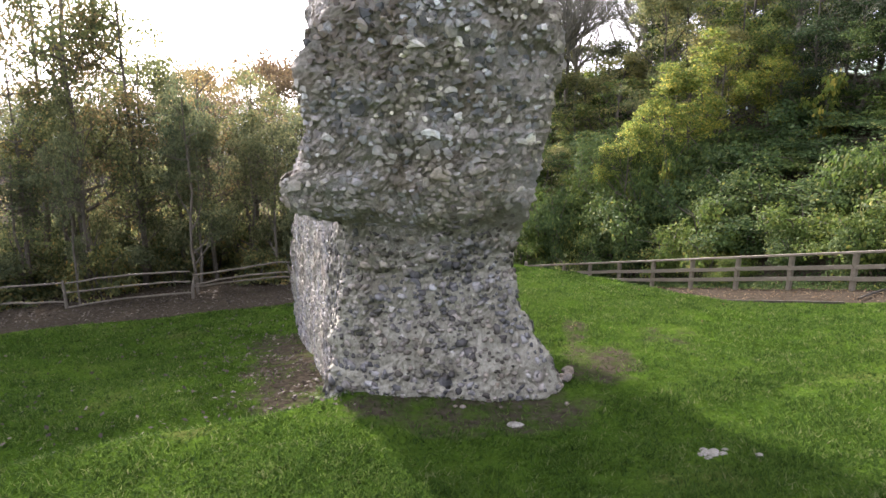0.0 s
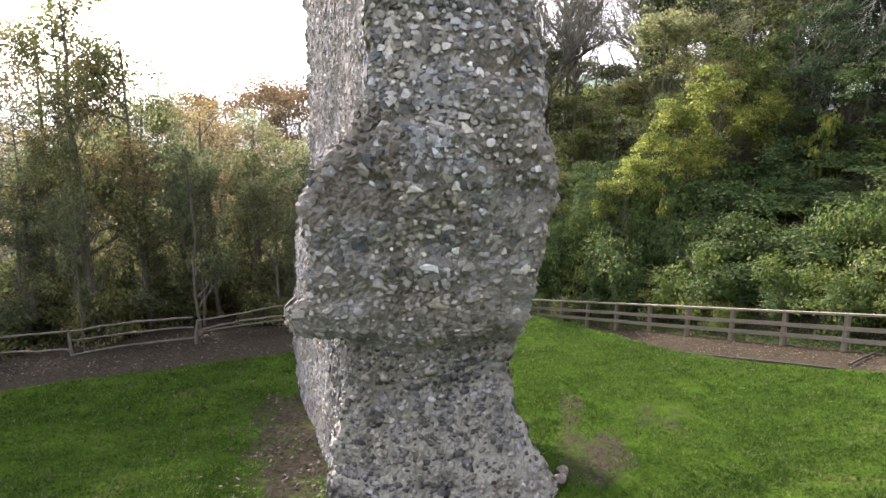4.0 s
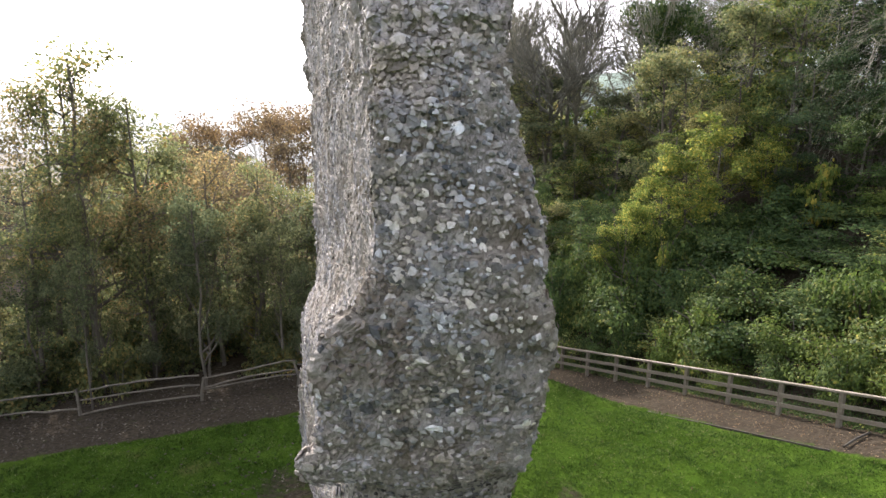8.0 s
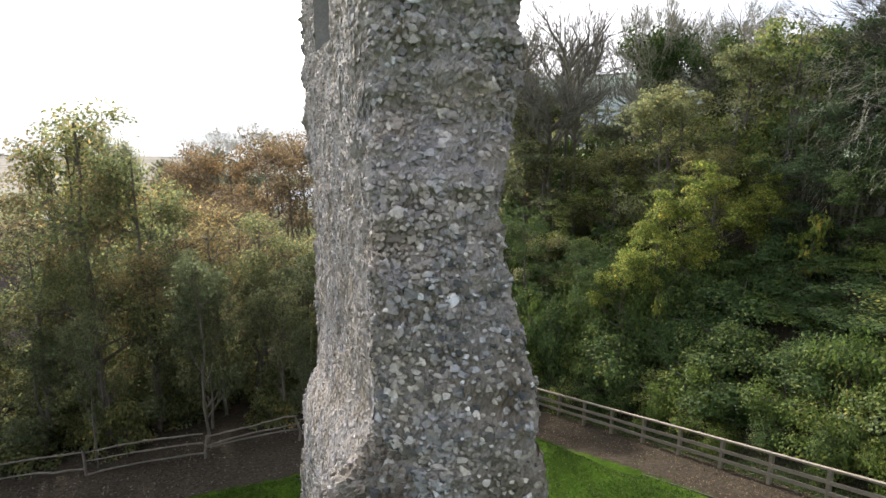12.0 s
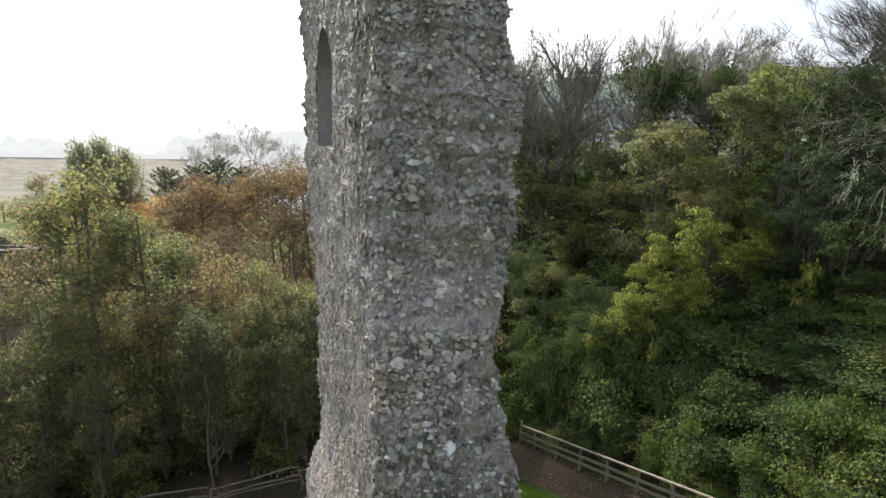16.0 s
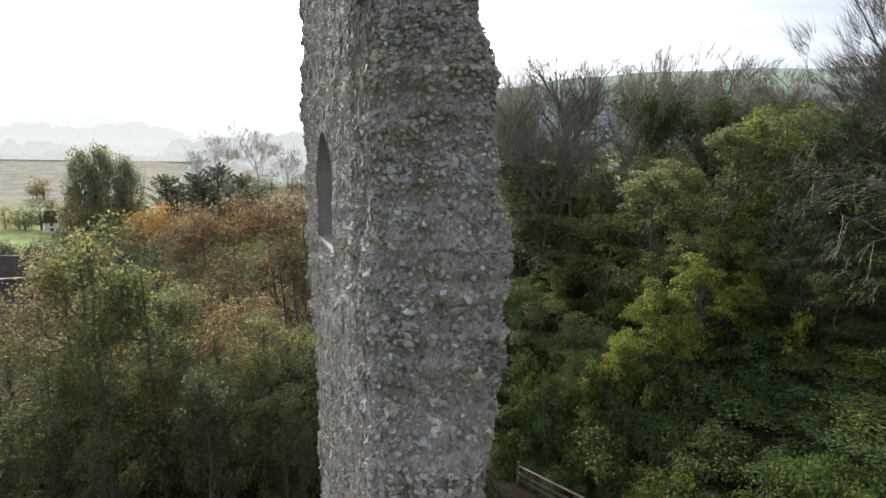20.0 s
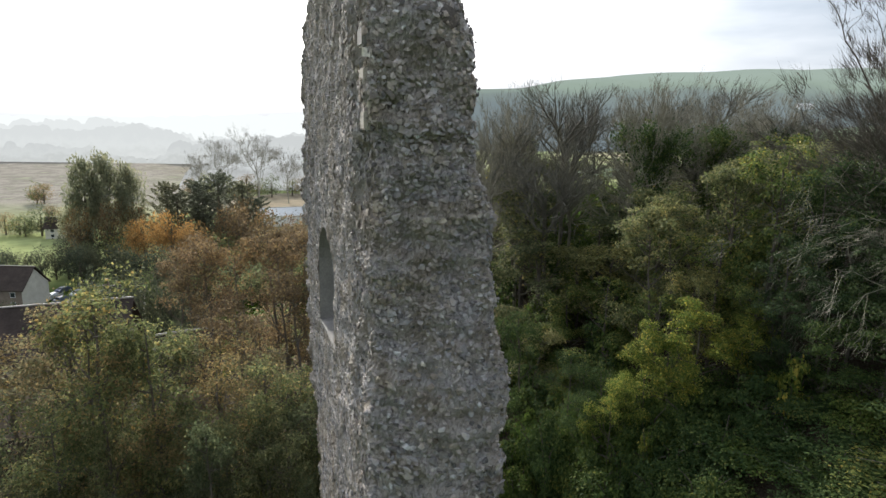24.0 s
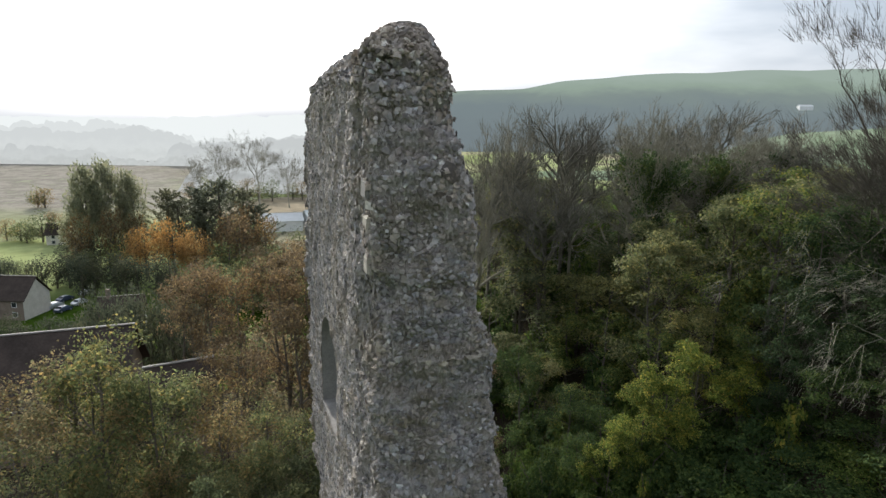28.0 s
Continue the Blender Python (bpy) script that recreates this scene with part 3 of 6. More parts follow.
def build_wall():
    wall = thing("ruined_wall", "tall ragged fragment of a flint rubble castle wall", "ruin")
    S = np.concatenate((np.linspace(0, 1, 84, False), 1 + np.linspace(0, 1, 60, False) ** 1.3, 2 + np.linspace(0, 1, 20, False), 3 + np.linspace(0, 1, 96, False), 4 + np.linspace(0, 0.3, 24, False)))
    NS, NZ = len(S), 520
    V = np.linspace(0, 1, NZ)
    s = np.tile(S, NZ)
    z = np.repeat(-3.5 + V * 24.3, NS)
    base = wall_plan(s, z)
    top = wall_top(base) - CROWN
    z = -3.5 + np.repeat(V, NS) * (top + 3.5)
    p = wall_place(s, z)
    n = wall_normal(s, z)
    rough = wall_rough(p) - 0.02 + np.random.RandomState(5).normal(0, 0.016, len(p))
    side = (s >= 3.05) & (s < 3.95)
    rough = np.where(side, rough * 0.35, rough)
    q = p + n * rough[:, None]
    hole = side & in_hole(p)
    q -= n * np.where(hole, 0.35, 0)[:, None]
    faces = []
    i = np.arange(NZ - 1)[:, None] * NS + np.arange(NS)[None]
    j = np.arange(NZ - 1)[:, None] * NS + (np.arange(NS)[None] + 1) % NS
    faces = np.stack((i, j, j + NS, i + NS), -1).reshape(-1, 4)
    mid = p[faces].mean(1)
    keep = ~(in_window(mid, -0.02) & (s[faces[:, 0]] > 1.0))
    faces = faces[keep]
    # the rounded, broken top
    rings = [q]
    edge = q[-NS:]
    w = np.clip((edge[:, :2] - np.array((-0.4, 10.2))) @ WALL_DIR, 0.5, 8.3)
    centre = np.array((-0.45, 10.2)) + w[:, None] * WALL_DIR
    n0 = len(q)
    for f in (0.12, 0.3, 0.5, 0.75, 1.0):
        c2 = lerp(edge[:, :2], centre, f)
        zz = wall_top(c2) - CROWN * (1 - f) ** 2.6
        r = np.concatenate((c2, zz[:, None]), 1)
        r += np.stack([0.035 * wave_noise(r, 8, 20 + k) + 0.03 * wave_noise(r, 17, 30 + k) for k in range(3)], 1) * (1 - 0.8 * (f == 1))
        rings.append(r)
    k0 = np.arange(NS)
    k1 = (k0 + 1) % NS
    for r in range(5):
        a0 = n0 - NS + r * NS
        faces = np.concatenate((faces, np.stack((a0 + k0, a0 + k1, a0 + NS + k1, a0 + NS + k0), 1)))
    body = child("wall_core", mesh_of("wall_core", np.concatenate(rings), faces, MORTAR, False), wall)

    # arched window: reveal through the wall with a plain border
    arc = [(-1, WIN_SILL), (-1, WIN_SPRING)] + [(-math.cos(t), WIN_SPRING + math.sin(t) * WIN_HALF / 0.947) for t in np.linspace(0, math.pi, 15)[1:-1]] + [(1, WIN_SPRING), (1, WIN_SILL)]
    v = []
    centre = np.array((-1.17 - 0.34 * (WIN_Y - 10.06), WIN_Y))
    for depth, grow in ((0.03, 0.03), (0.02, 0.0), (0.9, -0.12), (2.7, 0.1)):
        for k, zz in arc:
            g = (WIN_HALF / 0.947 + grow) / (WIN_HALF / 0.947)
            pl = centre + WALL_DIR * (k * (WIN_HALF / 0.947) * g) + WALL_OUT * depth
            v.append((*pl, zz + (grow if zz > WIN_SPRING + 0.01 else -grow if zz == WIN_SILL else 0)))
    m = len(arc)
    f = [(r * m + k, r * m + (k + 1) % m, (r + 1) * m + (k + 1) % m, (r + 1) * m + k) for r in range(3) for k in range(m)]
    child("window_reveal", mesh_of("window_reveal", v, f, ASHLAR_DARK), wall, "plain grey stone reveal of an arched opening")

    # dressed corner stones
    for k, (za, zb) in enumerate(((17.45, 17.75), (17.78, 18.12), (18.14, 18.42))):
        bm = bmesh.new()
        bmesh.ops.create_cube(bm, size=1)
        deep, wide = (0.5, 0.3) if k % 2 else (0.32, 0.42)
        ang = math.atan2(WALL_DIR[1], WALL_DIR[0]) - math.pi / 2
        a = np.array((np.interp(za, AZ, AX), np.interp(za, AZ, AY)))
        bm.transform(pose(a[0] + 0.09, a[1] + 0.16, (za + zb) / 2, 0, 0, math.degrees(ang)) @ Matrix.Diagonal((wide, deep, zb - za, 1)))
        bmesh.ops.bevel(bm, geom=bm.edges[:], offset=0.02, segments=2, affect="EDGES")
        part("quoin_stone", bm, ASHLAR, wall, "pale dressed corner stone")
    bm = bmesh.new()
    bmesh.ops.create_cube(bm, size=1)
    bm.transform(pose(-1.12, 10.18, 18.88, 0, 0, 19) @ Matrix.Diagonal((0.42, 0.4, 0.3, 1)))
    bmesh.ops.bevel(bm, geom=bm.edges[:], offset=0.03, segments=2, affect="EDGES")
    part("projecting_stone", bm, ASHLAR_DARK, wall, "dark stone block jutting from the corner")
    return wall


ASHLAR_DARK = two_scale("reveal_stone", [(0.3, (0.22, 0.21, 0.20)), (0.7, (0.32, 0.31, 0.29))], 1.5, 20, 0.5, 0.9, 0.4, 0.02)
ruin = build_wall()

# ---- fences ----
def box_mesh(name, sx, sy, sz, mat, offset=0.008):
    bm = bmesh.new()
    bmesh.ops.create_cube(bm, size=1)
    bm.transform(Matrix.Diagonal((sx, sy, sz, 1)))
    bmesh.ops.bevel(bm, geom=bm.edges[:], offset=offset, segments=1, affect="EDGES")
    me = bpy.data.meshes.new(name)
    bm.to_mesh(me)
    bm.free()
    me.materials.append(mat)
    return me


def between(a, b):
    """A pose midway from a to b with x along it."""
    a, b = Vector(a), Vector(b)
    d = b - a
    return Matrix.Translation((a + b) / 2) @ d.to_track_quat("X", "Z").to_matrix().to_4x4(), d.length


def post_rail_fence():
    fence = thing("post_and_rail_fence", "weathered wooden post and three-rail fence beside a soil path", "fence")
    post = box_mesh("post", 0.13, 0.13, 1.5, WOOD, 0.012)
    rail = box_mesh("rail", 1.0, 0.045, 0.125, WOOD, 0.006)
    cap = box_mesh("top_rail", 1.0, 0.12, 0.07, WOOD, 0.008)
    spots = []
    for along in [-0.84 + 1.82 * k for k in range(11)] + [18.65]:
        p = FENCE_A + FDIR * along
        spots.append((p[0], p[1], float(ground_z(p[0], p[1]))))
    n = len(spots)
    turn = math.degrees(math.atan2(FDIR[1], FDIR[0]))
    r = random.Random(4)
    for k, (x, y, z) in enumerate(spots):
        tall = 0.22 if k == n - 1 else 0
        child("post", post, fence, m=pose(x, y, z + 0.36 + tall, r.uniform(-1, 1), r.uniform(-1, 1), turn))
    for k in range(n - 1):
        for h in (0.36, 0.70):
            a, b = [(q[0] - 0.07 * FNOR[0], q[1] - 0.07 * FNOR[1], q[2] + h + r.uniform(-0.015, 0.015)) for q in spots[k:k + 2]]
            m, length = between(a, b)
            child("rail", rail, fence, m=m @ Matrix.Diagonal((length * 0.99, 1, 1, 1)))
        a, b = [(q[0] - 0.03 * FNOR[0], q[1] - 0.03 * FNOR[1], q[2] + 1.10) for q in spots[k:k + 2]]
        m, length = between(a, b)
        child("top_rail", cap, fence, m=m @ Matrix.Diagonal((length, 1, 1, 1)))
    return fence


def rough_rail(length, seed, thick=0.036):
    r = np.random.RandomState(seed)
    t = np.linspace(-0.5, 0.5, 9)
    path = np.stack((t * length, r.normal(0, 0.02, 9), 0.08 * np.sin(t * 3 + r.uniform(0, 6)) + r.normal(0, 0.012, 9)), 1)
    v, f = tube(path, thick * r.uniform(0.8, 1.15, 9), 6)
    return mesh_of("split_rail", v, f, OLDWOOD)


def chestnut_fence():
    fence = thing("split_rail_fence", "old grey split chestnut post and rail fence before the trees", "fence")
    spots = [(-21, 18.7), (-17.2, 19.8), (-13.2, 20.9), (-9.2, 22.04), (-5.9, 23.5), (-2.4, 24.8)]
    r = np.random.RandomState(9)
    g = [(x, y, float(ground_z(x, y))) for x, y in spots]
    for x, y, z in g:
        path = [(0, 0, -0.3), (r.normal(0, 0.05), 0, 0.4), (r.normal(0, 0.12), r.normal(0, 0.05), 0.92 + r.normal(0, 0.06))]
        v, f = tube(path, (0.065, 0.06, 0.045), 7)
        child("post", mesh_of("split_post", v, f, OLDWOOD), fence, m=pose(x, y, z))
    for k in range(len(g) - 1):
        for h in ((0.36, 0.72), (0.40, 0.76), (0.30, 0.62, 0.92), (0.36, 0.66, 1.0), (0.38, 0.68))[k % 5]:
            a = Vector(g[k]) + Vector((0, 0, h + r.normal(0, 0.08)))
            b = Vector(g[k + 1]) + Vector((0, 0, h + r.normal(0, 0.08)))
            m, length = between(a, b)
            child("split_rail", rough_rail(length * 0.98, 50 + k * 3 + int(h * 10)), fence, m=m)
    return fence


post_rail_fence()
chestnut_fence()

# ---- trees ----
OWN = {}     # a tree's own height and reach, by name


def leaf_quads(centres, size, rnd, droop=0.3, facing=None, loose=0.45):
    """Rhombic leaves; centres in rows; facing: the way that their upper sides look, else any way."""
    n = len(centres)
    if facing is None:
        a = rnd.normal(size=(n, 3))
        a[:, 2] -= droop
        a /= np.linalg.norm(a, axis=1)[:, None]
        b = np.cross(a, rnd.normal(size=(n, 3)))
    else:
        up = facing / (np.linalg.norm(facing, axis=1)[:, None] + 1e-9) + rnd.normal(0, loose, (n, 3))
        a = np.cross(up, rnd.normal(size=(n, 3)))
        a /= np.linalg.norm(a, axis=1)[:, None] + 1e-9
        b = np.cross(up, a)
    b /= np.linalg.norm(b, axis=1)[:, None] + 1e-9
    L = (size * rnd.uniform(0.6, 1.4, n))[:, None]
    v = np.stack((centres - a * L * 0.5, centres + b * L * 0.36, centres + a * L * 0.5, centres - b * L * 0.36), 1).reshape(-1, 3)
    return v, np.arange(4 * n).reshape(-1, 4)


def branches(rnd, start, direction, length, radius, levels, out, tips, spread=0.6, up=0.25, kids=(3, 5)):
    """A limb with limbs of its own; gathers tubes in out and twig ends in tips."""
    n = 5 if levels > 0 else 4
    path, d = [np.array(start, float)], np.array(direction, float)
    for k in range(n - 1):
        d = d + rnd.normal(0, 0.14, 3) + np.array((0, 0, up * 0.25))
        d /= np.linalg.norm(d)
        path.append(path[-1] + d * length / (n - 1))
    radii = np.linspace(radius, radius * 0.45, n)
    out.append(tube(path, radii, 7 if radius > 0.08 else 4 if radius > 0.025 else 3))
    if levels == 0:
        tips.append(path[-1])
        tips.append(path[-2])
        return
    for k in range(rnd.randint(kids[0], kids[1] + 1)):
        t = rnd.uniform(0.35, 1.0)
        i = min(int(t * (n - 1)), n - 2)
        p = lerp(path[i], path[i + 1], t * (n - 1) - i)
        e = d + rnd.normal(0, spread, 3) + np.array((0, 0, up))
        e /= np.linalg.norm(e)
        branches(rnd, p, e, length * rnd.uniform(0.5, 0.78), radius * rnd.uniform(0.4, 0.6), levels - 1, out, tips, spread, up, kids)


def leafy_tree(name, label, category, leaves, seed, height=12.0, width=4.0, count=6000, size=0.2, low=0.12, bark=None, levels=2, m=None, group="wood", clumps=0, near=True):
    """Trunk, limbs and a ragged crown of single leaves gathered round twig ends."""
    rnd = np.random.RandomState(seed)
    tree = thing(name, label, category, group)
    tubes, tips = [], []
    lean = rnd.normal(0, 0.05, 2)
    trunk = [(0, 0, -0.6)] + [(lean[0] * z + rnd.normal(0, 0.06), lean[1] * z + rnd.normal(0, 0.06), z) for z in np.linspace(0.3, height * 0.8, 7)]
    tv, tf = tube(trunk, np.linspace(0.013 * height, 0.03, 8), 8)
    child("trunk", mesh_of("trunk", tv, tf, bark or BARK), tree)
    for k in range(11):
        t = rnd.uniform(low, 0.95)
        first = len(tubes)
        z = height * 0.8 * t
        ang = rnd.uniform(0, 6.28)
        reach = width * (0.45 + 0.6 * math.sin(math.pi * min(1, 0.25 + 0.7 * t)))
        branches(rnd, (lean[0] * z, lean[1] * z, z), (math.cos(ang), math.sin(ang), rnd.uniform(0.15, 0.8)), reach * 0.62, 0.0065 * height * (1 - 0.6 * t), levels, tubes, tips, 0.55, 0.25, (2, 3))
        if near:
            child("limb", mesh_of("limb", *tubes.pop(first), bark or BARK), tree)
    tv, tf = gather(tubes)
    tagged(child("twig_work", mesh_of("twig_work", tv, tf, bark or BARK), tree), kind="stuff")
    tips = np.array(tips)
    k0 = (height / 12) ** 0.5
    clumps = clumps or 60
    # leafy sprays round the twig ends, layered like shelves, their leaves turned up and outwards
    centre = tips[rnd.randint(0, len(tips), clumps)] + rnd.normal(0, 0.25, (clumps, 3))
    size_of = rnd.uniform(0.35, 1.0, clumps) ** 1.3 * 0.95 * k0
    i = rnd.choice(clumps, count, p=size_of ** 2 / (size_of ** 2).sum())
    d = rnd.normal(size=(count, 3))
    d /= np.linalg.norm(d, axis=1)[:, None]
    d[:, 2] = np.where(d[:, 2] < -0.25, -d[:, 2] * 0.7, d[:, 2])
    c = centre[i] + d * np.array((1, 1, 0.7)) * (size_of[i] * rnd.uniform(0.35, 1.08, count) ** 0.7)[:, None]
    away = centre[i] - np.array((0, 0, height * 0.35))
    away /= np.linalg.norm(away, axis=1)[:, None] + 1e-9
    facing = d + 0.6 * away + np.array((0, 0, 0.55))
    stray = rnd.uniform(0, 1, count) < 0.14
    c = np.where(stray[:, None], tips[rnd.randint(0, len(tips), count)] + rnd.normal(0, 0.35, (count, 3)) * k0, c)
    c[:, 2] = np.maximum(c[:, 2], 0.15)
    v, f = leaf_quads(c, size, rnd, facing=facing)
    tagged(child("crown", mesh_of("crown", v, f, leaves), tree), kind="stuff")
    OWN[tree.name] = (np.percentile(v[:, 2], 99), np.percentile(np.hypot(v[:, 0], v[:, 1]), 96))
    if m is not None:
        tree.matrix_basis = m
    return tree


def bare_tree(name, label, seed, height=16.0, bark=None, ivy=0, m=None, up=0.24, fine=4200, spread=0.55, fork=0.3, reach=0.3, limbs=10, thick=0.012, girth=0.004):
    rnd = np.random.RandomState(seed)
    tree = thing(name, label, "tree", "bare trees")
    tubes, tips = [], []
    z = height * fork
    trunk = [(0, 0, -0.8), (0, 0, 0.4), (rnd.normal(0, 0.2), rnd.normal(0, 0.2), z), (rnd.normal(0, 0.4), rnd.normal(0, 0.4), height * (fork + 0.27))]
    tv, tf = tube(trunk, (0.26, 0.21, 0.15, 0.09), 8)
    child("trunk", mesh_of("trunk", tv, tf, bark or BARK), tree)
    for k in range(limbs):
        first = len(tubes)
        t = rnd.uniform(0.35 if fork < 0.4 else 0.5, 1)
        i = 2 if t > 0.55 else 1
        p = lerp(np.array(trunk[2]), np.array(trunk[3]), (t - 0.55) / 0.45) if i == 2 else lerp(np.array(trunk[1]), np.array(trunk[2]), t / 0.55)
        ang = rnd.uniform(0, 6.28)
        branches(rnd, p, (math.cos(ang) * 0.6, math.sin(ang) * 0.6, 0.9), height * reach * rnd.uniform(0.8, 1.2), girth * height + 0.012, 3, tubes, tips, spread, up, (3, 4))
        child("limb", mesh_of("limb", *tubes.pop(first), bark or BARK), tree)
    ends, lf = gather(tubes)
    tagged(child("twig_work", mesh_of("twig_work", ends, lf, bark or BARK), tree), kind="stuff")
    tip = np.array(tips)
    base = tip[rnd.randint(0, len(tip), fine)] + rnd.normal(0, 0.12, (fine, 3))
    away = base - np.array((0, 0, height * (fork + 0.1)))
    way = rnd.normal(0, 0.4, (fine, 3)) + np.array((0, 0, up * 2.0)) + 1.1 * away / (np.linalg.norm(away, axis=1)[:, None] + 1e-9)
    way *= (rnd.uniform(0.5, 1.3, fine) / (np.linalg.norm(way, axis=1) + 1e-9))[:, None]
    sidew = np.cross(way, rnd.normal(size=(fine, 3)))
    sidew *= (thick / (np.linalg.norm(sidew, axis=1) + 1e-9))[:, None]
    tri = np.stack((base - sidew, base + sidew, base + way), 1).reshape(-1, 3)
    tagged(child("twig_spray", mesh_of("twig_spray", tri, np.arange(3 * fine).reshape(-1, 3), bark or BARK), tree), kind="stuff")
    OWN[tree.name] = (np.percentile(ends[:, 2], 99), np.percentile(np.hypot(ends[:, 0], ends[:, 1]), 96))
    if ivy:
        wide = np.where(np.arange(22) < 9, 2.0, 0.9)
        ball = np.stack((rnd.normal(0, 1, 22) * wide, rnd.normal(0, 1, 22) * wide, height * np.where(wide > 1, rnd.uniform(0.72, 0.82, 22), rnd.uniform(0.4, 0.78, 22))), 1)
        c = ball[rnd.randint(0, 22, ivy)] + rnd.normal(0, 0.75, (ivy, 3))
        v, f = leaf_quads(c, 0.28, rnd)
        tagged(child("ivy", mesh_of("ivy", v, f, IVY), tree, "dark ivy clothing the trunk"), kind="stuff")
    if m is not None:
        tree.matrix_basis = m
    return tree


def far_tree(name, label, leaves, seed, height=12.0, width=4.0, count=1200, size=0.44, clumps=38, low=0.1, cone=0.0, lump=(0.25, 0.5)):
    """A tree for the valley: trunk, a few limbs and a rounded crown of leafy boughs."""
    rnd = np.random.RandomState(seed)
    tree = thing(name, label, "tree", "valley trees")
    tv, tf = tube([(0, 0, -0.8), (0.1, 0, 0.3 * height), (0, 0.1, 0.8 * height)], (0.3, 0.22, 0.06), 7)
    child("trunk", mesh_of("trunk", tv, tf, BARK), tree)
    d = rnd.normal(size=(clumps, 3))
    d /= np.linalg.norm(d, axis=1)[:, None]
    mid, half = height * (1 + low) / 2, height * (1 - low) / 2
    centre = d * rnd.uniform(0.45, 0.9, (clumps, 1)) * np.array((width, width, half))
    centre[:, :2] *= (1 - cone * (centre[:, 2:] / half + 1) / 2)
    centre[:, 2] += mid
    for k in range(7):
        v, f = tube([(0, 0, centre[k, 2] * 0.55), centre[k] * np.array((0.5, 0.5, 0.85)), centre[k]], (0.12, 0.07, 0.03), 5)
        child("limb", mesh_of("limb", v, f, BARK), tree)
    size_of = rnd.uniform(*lump, clumps) * width
    i = rnd.randint(0, clumps, count)
    e = rnd.normal(size=(count, 3))
    e /= np.linalg.norm(e, axis=1)[:, None]
    c = centre[i] + e * (size_of[i] * rnd.uniform(0.6, 1.15, count))[:, None]
    c[:, 2] = np.maximum(c[:, 2], 0.2)
    v, f = leaf_quads(c, size, rnd)
    tagged(child("crown", mesh_of("crown", v, f, leaves), tree), kind="stuff")
    OWN[tree.name] = (np.percentile(v[:, 2], 99), np.percentile(np.hypot(v[:, 0], v[:, 1]), 96))
    return tree


def spiky_conifer(name, label, leaves, seed, height=12.0, width=4.0, count=4600):
    """A garden conifer with star-like tiers of arms."""
    rnd = np.random.RandomState(seed)
    tree = thing(name, label, "tree", "valley trees")
    tv, tf = tube([(0, 0, -0.8), (0, 0, 0.4 * height), (0, 0, height)], (0.3, 0.2, 0.03), 7)
    child("trunk", mesh_of("trunk", tv, tf, BARK), tree)
    arms = 70
    t = np.sort(rnd.uniform(0.06, 0.97, arms))
    ang = np.arange(arms) * 2.4 + rnd.normal(0, 0.2, arms)
    reach = width * (1.05 - t) ** 0.5 * rnd.uniform(0.7, 1.2, arms)
    i = rnd.randint(0, arms, count)
    k = rnd.uniform(0.08, 1, count)
    c = np.stack((np.cos(ang[i]) * reach[i] * k, np.sin(ang[i]) * reach[i] * k, height * t[i] + reach[i] * (0.15 * k + 0.45 * k ** 2)), 1)
    c += rnd.normal(0, 1, (count, 3)) * (0.22 * (1.15 - k))[:, None]
    v, f = leaf_quads(c, 0.27, rnd)
    tagged(child("crown", mesh_of("crown", v, f, leaves), tree), kind="stuff")
    OWN[tree.name] = (np.percentile(v[:, 2], 99.5), np.percentile(np.hypot(v[:, 0], v[:, 1]), 96))
    return tree


def bush(name, label, leaves, seed, radius=1.6, height=1.5, count=3000, size=0.13, m=None, group="bank scrub", category="bush"):
    """A mound of stems and leaves with an uneven outline."""
    rnd = np.random.RandomState(seed)
    ob = thing(name, label, category, group)
    for k in range(6):
        a, t = rnd.uniform(0, 6.28), rnd.uniform(0.3, 0.9)
        e = np.array((math.cos(a) * radius * t, math.sin(a) * radius * t, height * rnd.uniform(0.5, 1.0)))
        v, f = tube([(0, 0, -0.4), e * 0.5 + np.array((0, 0, 0.25 * height)), e], (0.04, 0.025, 0.01), 4)
        child("stem", mesh_of("stem", v, f, BARK), ob)
    lumps = rnd.normal(size=(26, 3))
    lumps /= np.linalg.norm(lumps, axis=1)[:, None]
    lumps[:, 2] = np.abs(lumps[:, 2])
    lumps *= np.array((radius, radius, height)) * rnd.uniform(0.35, 0.98, (26, 1))
    big = rnd.uniform(0.2, 0.55, 26) * radius ** 0.6
    d = rnd.normal(size=(count, 3))
    d /= np.linalg.norm(d, axis=1)[:, None]
    d[:, 2] = np.where(d[:, 2] < -0.3, -d[:, 2] * 0.5, d[:, 2])
    i = rnd.choice(26, count, p=big ** 2 / (big ** 2).sum())
    c = lumps[i] + d * np.array((1, 1, 0.7)) * (big[i] * rnd.uniform(0.5, 1.12, count))[:, None]
    trail = rnd.uniform(0, 1, count) < 0.1        # runners that stand out of the mass
    c = np.where(trail[:, None], lumps[i] * rnd.uniform(0.9, 1.25, (count, 1)) + rnd.normal(0, 0.1, (count, 3)), c)
    out = lumps[i] / np.array((radius, radius, height))
    facing = (d + 0.7 * out + np.array((0, 0, 0.5)))[c[:, 2] > -0.3]
    c = c[c[:, 2] > -0.3]
    v, f = leaf_quads(c, size, rnd, facing=facing)
    tagged(child("foliage", mesh_of("foliage", v, f, leaves), ob), kind="stuff")
    OWN[ob.name] = (np.percentile(v[:, 2], 99), np.percentile(np.hypot(v[:, 0], v[:, 1]), 96))
    if m is not None:
        ob.matrix_basis = m
    return ob


